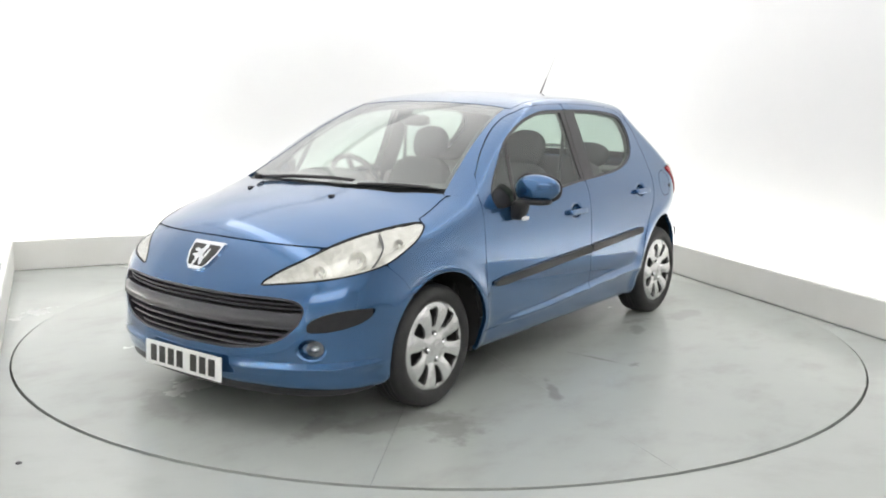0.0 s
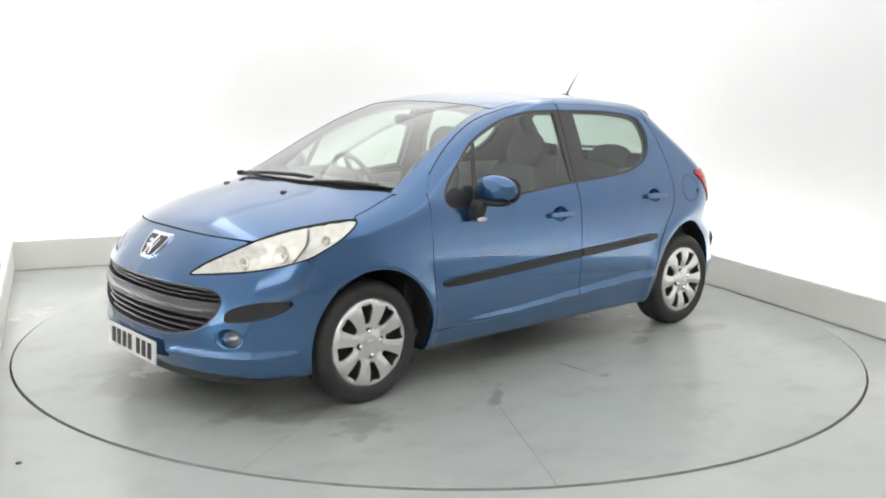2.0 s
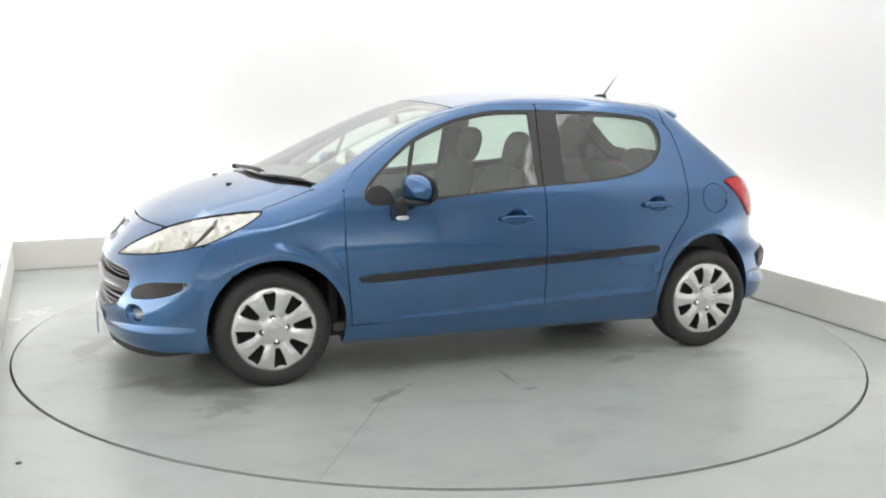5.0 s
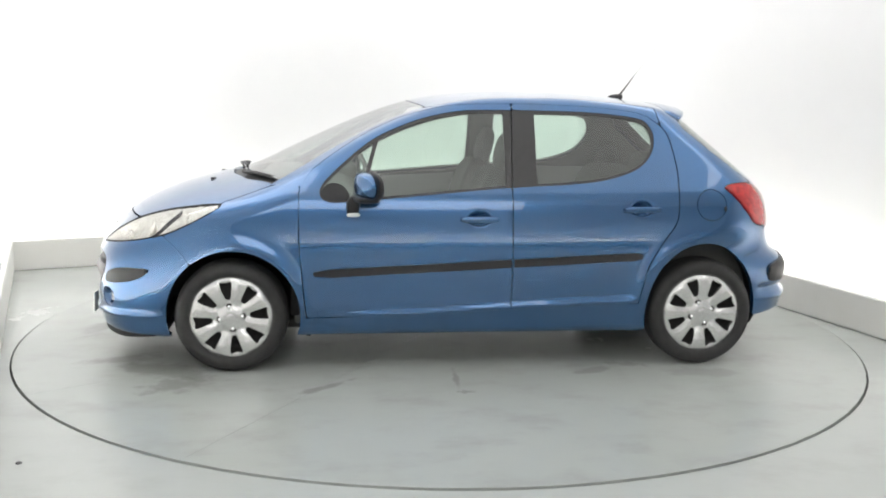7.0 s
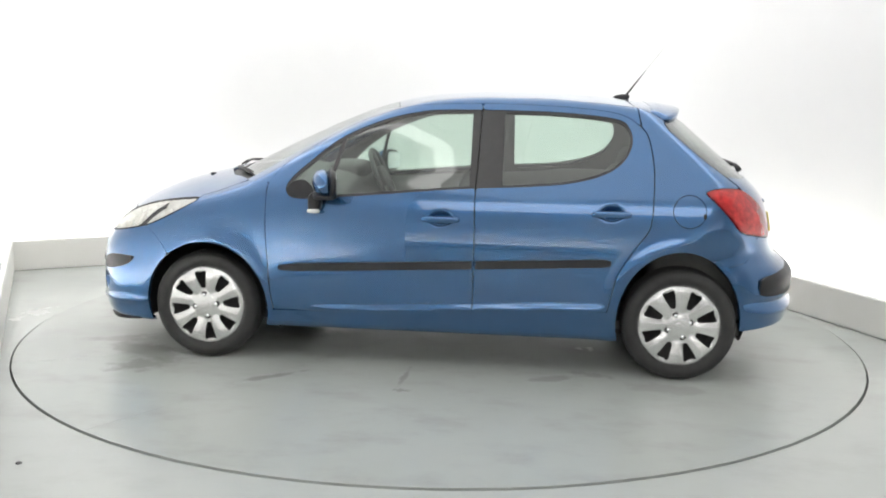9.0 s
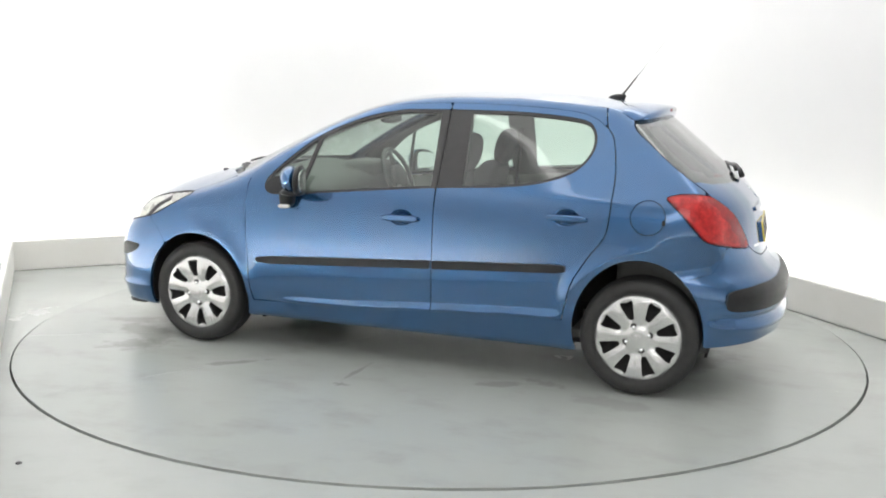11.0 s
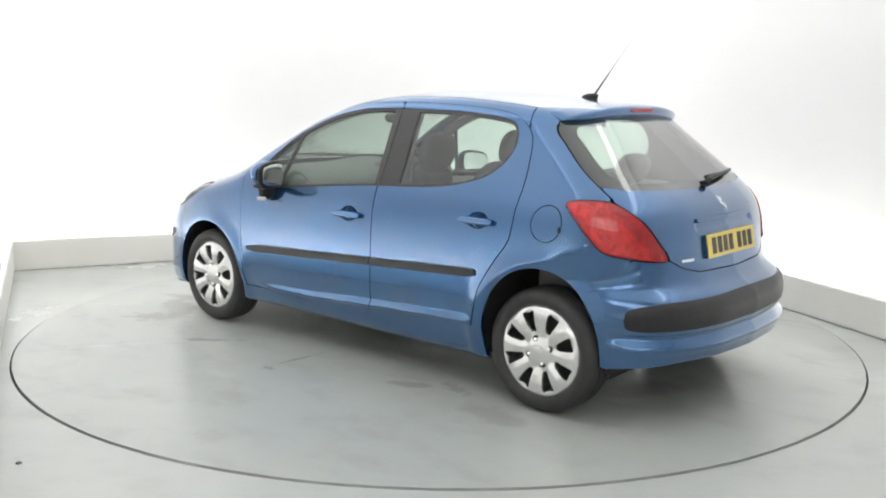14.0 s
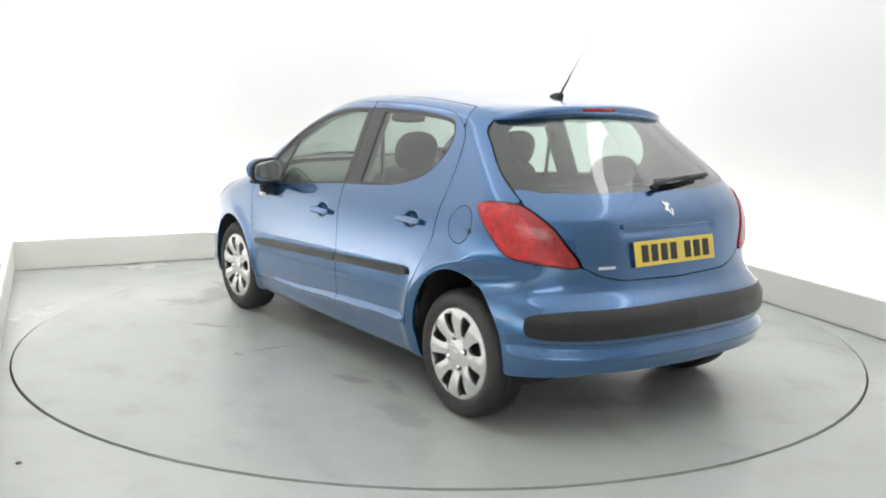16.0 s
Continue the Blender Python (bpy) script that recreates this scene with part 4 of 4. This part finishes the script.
    for k in range(n + 1):
        y = -0.548 + 1.096 * k / n
        f = abs(y / 0.548)
        tip = -1.292 + 0.060 * f ** 2.2 + 0.045 * f ** 8
        k1 = 1 - f ** 5
        def z_of(x):
            return float(on_top(np.array([x]), np.array([y]))[0, 2]) if x > -1.20 else float(TOP(x) - CROWN(x) * (f * 0.548 / 0.6) ** 2.2)
        drop = 0.022 * f ** 4
        z0, z1 = z_of(-1.10), float(TOP(tip) - CROWN(tip) * (f * 0.548 / 0.6) ** 2.2) + 0.012 * k1
        prof = [(-1.10, z0 + 0.001), (-1.15, (z0 * 2 + z1) / 3 + 0.010 * k1 - drop * 0.4), (tip + 0.02, z1 + 0.004 * k1 - drop), (tip, z1 - 0.006 - drop), (tip + 0.007, z1 - 0.012 - 0.038 * k1 - drop), (tip + 0.045, z1 - 0.022 - 0.036 * k1 - drop), (-1.13, z0 - 0.05)]
        rows.append([bm.verts.new((x, y, z)) for x, z in prof])
    for r, q in zip(rows, rows[1:]):
        for k in range(6):
            bm.faces.new((r[k], r[k + 1], q[k + 1], q[k]))
    bm.faces.new(rows[0])
    bm.faces.new(rows[-1][::-1])
    part("roof_spoiler", bm, PAINT, hatch, "blue roof spoiler")
    part("brake_lamp", blob((0.010, 0.11, 0.010), Matrix.Translation((-1.286, 0, float(TOP(-1.28)) - 0.010)), 0.4, 0.4), RED, hatch, "red high-level brake lamp")
    m = Matrix.Translation((-1.806, 0, 0.762)) @ pose(0, 0, 0, 0, 0, 180) @ pose(0, 0, 0, 0, -11, 0)
    base = plate("rear_number_plate", YELLOW_PLATE, m, "yellow rear number plate with plain dark bars")
    # added block in body colour, fills the dark gap behind the plate
    part("plate_mount", box((-0.060, -0.256, -0.052), (-0.004, 0.256, 0.052)), PAINT, base, "blue filler block behind the plate", smooth=False)
    m = Matrix.Translation((2.082, 0, 0.240)) @ pose(0, 0, 0, 0, -2, 0)
    plate("front_number_plate", WHITE_PLATE, m, "white front number plate with plain dark bars")
    # plain bars for the lettering, and a small chrome mark
    panel("lettering_bar", on_back, (0.36, 0.50), (0.69, 0.73), lambda u, v, p: both(0.045 - np.abs(u - 0.425), 0.006 - np.abs(v - 0.712)), CHROME, hatch, 1, -0.002, 0.004, step=0.004)
    panel("rear_emblem", on_back, (-0.12, 0.08), (0.89, 1.0), lambda u, v, p: np.maximum.reduce([0.010 - np.hypot(u + 0.014 - 0.3 * (v - 0.945), (v - 0.945) * 0.36), 0.008 - np.hypot((u + 0.026) * 0.4, v - 0.958),
          0.007 - np.hypot(u + 0.040 + 0.5 * (v - 0.925), (v - 0.925) * 0.4), 0.007 - np.hypot((u + 0.004) * 0.5, v - 0.938)]), CHROME, hatch, 1, -0.003, 0.004, "plain chrome emblem", step=0.004)
    # lip over the plate
    panel("tailgate_grip", on_back, (-0.36, 0.36), (0.86, 0.90), lambda u, v, p: both(0.335 - np.abs(u), 0.009 - np.abs(v - 0.880)), PAINT, hatch, 1, -0.010, 0.03, step=0.008)
    # rear wiper
    bm = tube([(-1.672, 0.02, 1.030), (-1.66, -0.03, 1.052), (-1.628, -0.25, 1.068), (-1.60, -0.38, 1.068)], [0.016, 0.013, 0.009, 0.007], 8)
    tube([(-1.637, -0.03, 1.056), (-1.618, -0.25, 1.062), (-1.555, -0.49, 1.066)], 0.010, 8, bm=bm)
    part("rear_wiper", bm, BLACK, hatch, "black rear wiper")
    part("exhaust_pipe", tube([(-1.2, -0.42, 0.24), (-1.60, -0.42, 0.25), (-1.72, -0.42, 0.25)], 0.024, 14), DARK, car)


def top_side():
    panel("windscreen", on_top, (0.2, 1.30), (-0.70, 0.70), lambda u, v, p: both(SCREEN_EDGE(u) - np.abs(v) - 0.002, np.interp(np.abs(v), [0, 0.2, 0.48, 0.672], [1.262, 1.25, 1.15, 1.02]) - u, u - np.interp(np.abs(v), [0, 0.25, 0.52], [0.312, 0.300, 0.250])), SCREEN_GLASS, car, 1, 0.002, 0.0, "raked windscreen glass", step=0.02)
    panel("windscreen_border", on_top, (0.2, 1.30), (-0.70, 0.70), lambda u, v, p: both(SCREEN_EDGE(u) - np.abs(v) - 0.002, np.interp(np.abs(v), [0, 0.2, 0.48, 0.672], [1.262, 1.25, 1.15, 1.02]) - u, u - np.interp(np.abs(v), [0, 0.25, 0.52], [0.312, 0.300, 0.250]),
          np.maximum(np.maximum(0.022 - (SCREEN_EDGE(u) - np.abs(v)), u - np.interp(np.abs(v), [0, 0.2, 0.48, 0.672], [1.262, 1.25, 1.15, 1.02]) + 0.05), np.interp(np.abs(v), [0, 0.25, 0.52], [0.312, 0.300, 0.250]) + 0.02 - u)), TRIM, car, 1, 0.006, 0.0, step=0.014)
    panel("roof", on_top, (-1.13, 0.33), (-0.56, 0.56), lambda u, v, p: both(ROOF_HALF - G - np.abs(v), np.interp(np.abs(v), [0, 0.25, 0.52, 0.6], [0.308, 0.296, 0.246, 0.23]) - u, u + 1.112), PAINT, car, label="blue roof panel", step=0.018)
    panel("roof_lining", on_top, (-1.15, 0.33), (-0.56, 0.56), lambda u, v, p: both(0.56 - np.abs(v), 0.29 - u, u + 1.13), LINING, car, 1, 0.05, 0.0, step=0.05)
    base = Matrix.Translation((-0.975, 0, 1.432)) @ pose(0, 0, 0, 0, 5, 0)
    part("aerial_base", blob((0.050, 0.016, 0.020), base, 0.8, 0.8, lambda x, y, z: (x - 0.5 * max(z, 0), y * (1 - 10 * max(z, 0)), z)), BLACK, car)
    mast = part("aerial", tube([(-1.000, 0, 1.440), (-1.030, 0, 1.480), (-1.082, 0, 1.551)], [0.0065, 0.0050, 0.0034], 8), BLACK, car, "thin raked roof aerial")
    part("aerial_tip", tube([(-1.080, 0, 1.548), (-1.12, 0, 1.603), (-1.225, 0, 1.742)], [0.0026, 0.0020, 0.0012], 8), SILVER, mast, "pale thin upper rod")
    # wipers
    for pts in ([(1.27, -0.36, 0.998), (1.285, -0.10, 1.018), (1.255, 0.12, 1.022), (1.235, 0.26, 1.015)], [(1.24, 0.30, 1.000), (1.175, 0.45, 1.005), (1.085, 0.58, 0.995), (1.04, 0.64, 0.985)]):
        pts = [(x, y, z - 0.008) for x, y, z in pts]
        bm = tube(pts, [0.010, 0.008, 0.007, 0.005], 8)
        off = [(x - 0.02, y, z + 0.004) for x, y, z in pts]
        tube(off, 0.005, 6, bm=bm)
        part("wiper", bm, BLACK, car, "black windscreen wiper")
    part("wiper_spindle", blob((0.020, 0.020, 0.013), Matrix.Translation((1.275, -0.36, 0.990))), BLACK, car)


def mirror_and_trim(s):
    swept = Matrix.Translation((0.572, s * 0.925, 0.968)) @ pose(0, 0, 0, 0, 0, s * 17)

    def shell(x, y, z):
        """Rounded in front, cut flatter behind, lower at its outer end."""
        k = s * y / 0.116
        return (x * (1 - 0.28 * k * k) * (1.0 if x > 0 else 0.55) + 0.10 * z, y, z * (1 - 0.14 * k) + 0.006 * k)
    cap = part("door_mirror", blob((0.064, 0.116, 0.075), swept, 0.92, 0.9, shell), PAINT, car, "blue door mirror on a black foot")
    part("mirror_rim", blob((0.020, 0.120, 0.078), swept @ Matrix.Translation((-0.034, 0, -0.002)), 0.7, 0.82, lambda x, y, z: (x, y, z * (1 - 0.14 * s * y / 0.116))), BLACK, cap)
    part("mirror_glass", blob((0.004, 0.101, 0.061), swept @ Matrix.Translation((-0.053, 0, -0.002)), 0.6, 0.8, lambda x, y, z: (x, y, z * (1 - 0.14 * s * y / 0.116))), CHROME, cap)
    part("mirror_foot", blob((0.036, 0.046, 0.030), Matrix.Translation((0.640, s * 0.862, 0.866)) @ pose(0, 0, 0, 0, 14, 0), 0.6, 0.6, lambda x, y, z: (x - 0.5 * z, y + s * 0.4 * z, z * 1.7)), BLACK, cap)
    part("mirror_skirt", blob((0.062, 0.088, 0.018), swept @ Matrix.Translation((0.0, -s * 0.014, -0.064)), 0.7, 0.7), BLACK, cap)
    part("turn_signal", blob((0.034, 0.012, 0.011), Matrix.Translation((0.640, s * 0.900, 0.822)) @ pose(0, 0, 0, 0, 0, s * 8), 0.7, 0.7), WHITE_PLATE, cap, "white side indicator lens")
    panel("mirror_corner", on_side, (0.55, 0.85), (0.85, 1.0), lambda u, v, p: both(dlo(u, v) - 0.004, 0.080 - np.hypot(u - 0.735, (v - 0.885) * 0.9)), BLACK, car, s, -0.001, 0.02, step=0.01)


# wheels: steel rim with tyre and an eight-spoke silver cover held by four nuts
def wheel_holes(u, v):
    r, a = np.hypot(u, v), np.arctan2(v, u)
    k = 2 * math.pi / 8
    t = (a + k / 2) % k - k / 2
    w = np.abs(t) * r
    return both(r - 0.094, 0.181 - r + 0.25 * w, np.interp(r, [0.09, 0.11, 0.14, 0.175, 0.19], [0.009, 0.016, 0.0235, 0.031, 0.030]) - w)


def dish(u, v):
    r = np.hypot(u, v)
    a = np.arctan2(v, u)
    y = np.interp(r, [0, 0.03, 0.045, 0.07, 0.10, 0.15, 0.19, 0.202, 0.212], [0.012, 0.012, 0.010, 0.000, 0.004, 0.010, 0.009, 0.004, -0.008])
    y = y - 0.007 * np.cos(8 * a) * np.clip((r - 0.06) / 0.04, 0, 1) * np.clip((0.198 - r) / 0.012, 0, 1)
    y = y + 0.0035 * np.exp(-((np.abs(8 * ((a / (2 * math.pi) * 8) % 1 - 0.5)) - 2.2) / 0.7) ** 2) * np.clip((r - 0.09) / 0.03, 0, 1) * np.clip((0.19 - r) / 0.02, 0, 1)
    return np.stack([u, y, v], -1)


def make_wheel():
    rim = part("wheel", lathe([(0.0, -0.045), (0.10, -0.045), (0.15, -0.06), (0.188, -0.05), (0.200, -0.012), (0.206, -0.010), (0.206, -0.10), (0.19, -0.15)], pose(0, 0, 0, -90), 48), DARK, None, "steel wheel with silver eight-spoke cover")
    tyre = [(0.205, -0.012), (0.2144, 0.002), (0.2273, 0.01), (0.2482, 0.012), (0.2665, 0.004), (0.2775, -0.008), (0.2838, -0.022), (0.287, -0.045), (0.2875, -0.052), (0.2809, -0.054), (0.2809, -0.062), (0.2875, -0.064), (0.2875, -0.079), (0.2809, -0.081), (0.2809, -0.089), (0.2875, -0.091), (0.2875, -0.106), (0.2809, -0.108), (0.2809, -0.116), (0.2875, -0.118), (0.287, -0.14), (0.2811, -0.168), (0.2592, -0.186), (0.2273, -0.186), (0.205, -0.17)]
    part("tyre", lathe(tyre, pose(0, 0, 0, -90), 96), RUBBER, rim, "black road tyre")
    cover = panel("wheel_cover", dish, (-0.216, 0.216), (-0.216, 0.216), lambda u, v, p: both(0.2105 - np.hypot(u, v), -wheel_holes(u, v)), SILVER, rim, 1, 0.0, 0.014, "silver plastic cover with eight holes", step=0.0085, normal=lambda p: np.tile((0.0, 1.0, 0.0), (len(p), 1)))
    for k in range(4):
        a = math.pi / 2 * k
        part("wheel_nut", lathe([(0.0, 0.014), (0.007, 0.013), (0.010, 0.008), (0.011, -0.004)], Matrix.Translation((0.057 * math.cos(a), 0, 0.057 * math.sin(a))) @ pose(0, 0, 0, -90), 12), CHROME, rim)
        # dark disc painted in for the shade of the recess round the nut
        part("nut_pocket", lathe([(0.0, 0.0035), (0.0165, 0.0035), (0.0175, 0.001), (0.0175, -0.006)], Matrix.Translation((0.057 * math.cos(a), 0, 0.057 * math.sin(a))) @ pose(0, 0, 0, -90), 16), DARK, rim)
    part("hub_mark", blob((0.020, 0.003, 0.022), Matrix.Translation((0, 0.013, 0)), 0.7, 0.7), SILVER, rim)
    return rim


def wheels():
    first = make_wheel()
    first.parent = car
    for ob in (first, *first.children):
        ob.data.transform(Matrix.Diagonal((1.025, 1.0, 1.025, 1)))
    hub = 0.2875 * 1.025 + GROUND
    spots = [pose(1.269, 0.806, hub, 0, 8, 0), pose(-1.271, 0.814, hub, 0, 20, 0), pose(1.269, -0.806, hub, 0, 30, 180), pose(-1.271, -0.814, hub, 0, 5, 180)]
    first.matrix_basis = spots[0]
    for m in spots[1:]:
        copy_thing(first, m)


# the cabin
def seat(x, y, wide, name, recline=18):
    base = part(name, blob((0.25, wide, 0.085), pose(x, y, 0.42, 0, -8, 0), 0.45, 0.4), FABRIC, car, "charcoal fabric seat")
    part("backrest", blob((0.070, wide * 0.96, 0.30), pose(x - 0.30, y, 0.74, 0, -recline, 0), 0.45, 0.45, lambda a, b, c: (a + 0.25 * (b / wide) ** 2 * 0.15, b * (1 - 0.18 * max(c / 0.30, 0) ** 2), c)), FABRIC, base)
    return base


def cabin():
    for y in (0.36, -0.36):
        s = seat(0.20, y, 0.25, "front_seat")
        part("headrest", blob((0.052, 0.132, 0.112), pose(-0.232, y, 1.118, 0, -14, 0), 0.8, 0.75), FABRIC, s)
        part("headrest_post", tube([(-0.20, y - 0.05, 0.98), (-0.225, y - 0.05, 1.10)], 0.007, 8), CHROME, s)
        part("headrest_post", tube([(-0.20, y + 0.05, 0.98), (-0.225, y + 0.05, 1.10)], 0.007, 8), CHROME, s)
    bench = seat(-0.62, 0.0, 0.62, "rear_bench", 22)
    for y in (0.36, -0.36):
        part("headrest", blob((0.055, 0.155, 0.085), pose(-1.05, y, 1.045, 0, -18, 0), 0.8, 0.75), FABRIC, bench)
    # dashboard
    bm = blob((0.30, 0.66, 0.16), Matrix.Translation((0.90, 0, 0.80)), 0.55, 0.35, lambda x, y, z: (x - 0.10 * (y / 0.66) ** 2, y, z + 0.03 * math.exp(-((y + 0.36) / 0.2) ** 2) * (1 if z > 0 else 0) + x * 0.10))
    dash = part("dashboard", bm, INTERIOR, car, "dark grey dashboard")
    part("instrument_hood", blob((0.13, 0.20, 0.06), Matrix.Translation((0.72, -0.36, 0.945)), 0.6, 0.6), INTERIOR, dash)
    part("centre_console", box((0.45, -0.11, 0.28), (0.80, 0.11, 0.82), 0.03), INTERIOR, dash)
    turn = pose(0.50, -0.36, 0.90, 0, -66, 0)
    ring = [turn @ Vector((0.185 * math.cos(a), 0.185 * math.sin(a), 0)) for a in [2 * math.pi * k / 40 for k in range(40)]]
    steering = part("steering_wheel", tube(ring, 0.015, 10, True), INTERIOR, car, "black three-spoke steering wheel")
    part("steering_boss", blob((0.075, 0.085, 0.03), turn, 0.6, 0.6), INTERIOR, steering)
    for a in (0.0, 2.4, -2.4):
        part("steering_spoke", tube([turn @ Vector((0.05 * math.cos(a), 0.05 * math.sin(a), 0)), turn @ Vector((0.18 * math.cos(a), 0.18 * math.sin(a), 0))], 0.016, 8), INTERIOR, steering)
    part("interior_mirror", blob((0.018, 0.115, 0.032), Matrix.Translation((0.40, 0.0, 1.285)) @ pose(0, 0, 0, 0, 8, -8), 0.6, 0.6), BLACK, car)
    part("parcel_shelf", box((-1.52, -0.58, 0.925), (-1.13, 0.58, 0.945), 0.006), INTERIOR, car)
    part("cabin_floor", box((-1.6, -0.70, 0.20), (0.95, 0.70, 0.26), 0.01), INTERIOR, car)
    part("bulkhead", box((0.92, -0.70, 0.25), (0.97, 0.70, 0.90), 0.01), DARK, car)
    part("boot_trim", box((-1.62, -0.64, 0.26), (-1.12, 0.64, 0.80), 0.04), INTERIOR, car)
    for y in (0.60, -0.60):
        part("seat_belt", tube([(-0.27, y, 1.22), (-0.25, y * 0.985, 1.0), (-0.22, y * 1.02, 0.60)], 0.012, 6), TRIM, car)


def underbody():
    part("underbody", box((-1.50, -0.70, 0.185), (1.50, 0.70, 0.235), 0.02), DARK, car)
    part("front_undertray", box((1.50, -0.52, 0.18), (1.88, 0.52, 0.225), 0.02), DARK, car)
    part("rear_undertray", box((-1.78, -0.50, 0.28), (-1.48, 0.50, 0.31), 0.02), DARK, car)
    part("subframe", blob((0.35, 0.45, 0.06), Matrix.Translation((1.2, 0, 0.19)), 0.5, 0.5), DARK, car)
    part("rear_axle", tube([(-1.27, -0.62, 0.27), (-1.22, -0.3, 0.24), (-1.22, 0.3, 0.24), (-1.27, 0.62, 0.27)], 0.045, 12), DARK, car)
    part("silencer", blob((0.22, 0.12, 0.07), Matrix.Translation((-1.56, -0.30, 0.285)), 0.4, 0.4), DARK, car)
    for y in (0.60, -0.60):
        part("mud_guard", box((0.86, y - 0.14, 0.15), (0.885, y + 0.14, 0.30), 0.008), DARK, car)


for side_sign in (1, -1):
    build_side(side_sign)
front_end()
rear_end()
top_side()
for side_sign in (1, -1):
    mirror_and_trim(side_sign)
wheels()
cabin()
underbody()


# bring the finished car to its size
for mesh in {ob.data for ob in car.children_recursive}:
    mesh.transform(Matrix.Scale(CAR_SIZE, 4))
for ob in car.children_recursive:
    m = ob.matrix_basis.copy()
    m.translation *= CAR_SIZE
    ob.matrix_basis = m


def motions():
    """The turntable turns at an even pace after a soft start, and carries the car round with it."""
    turns = [(0.0, 233.9), (0.25, 233.25), (0.5, 232.1), (1.0, 228.8), (1.5, 225.3), (2.0, 221.8), (3.0, 214.8), (4.0, 207.8), (5.5, 197.4), (7.0, 187.0), (8.0, 180.2), (9.0, 173.4), (10.25, 164.9), (11.5, 156.4), (12.75, 147.8), (14.0, 139.2), (15.0, 132.2), (16.0, 125.2)]
    walk(car, [(t, pose(0, -0.113, DECK_RISE - GROUND * CAR_SIZE, 0, 0, a) @ pose(-0.0724 * CAR_SIZE, 0.0382 * CAR_SIZE, 0)) for t, a in turns])
    walk(turntable, [(t, pose(0, 0, DECK_RISE, 0, 0, a)) for t, a in turns])


motions()
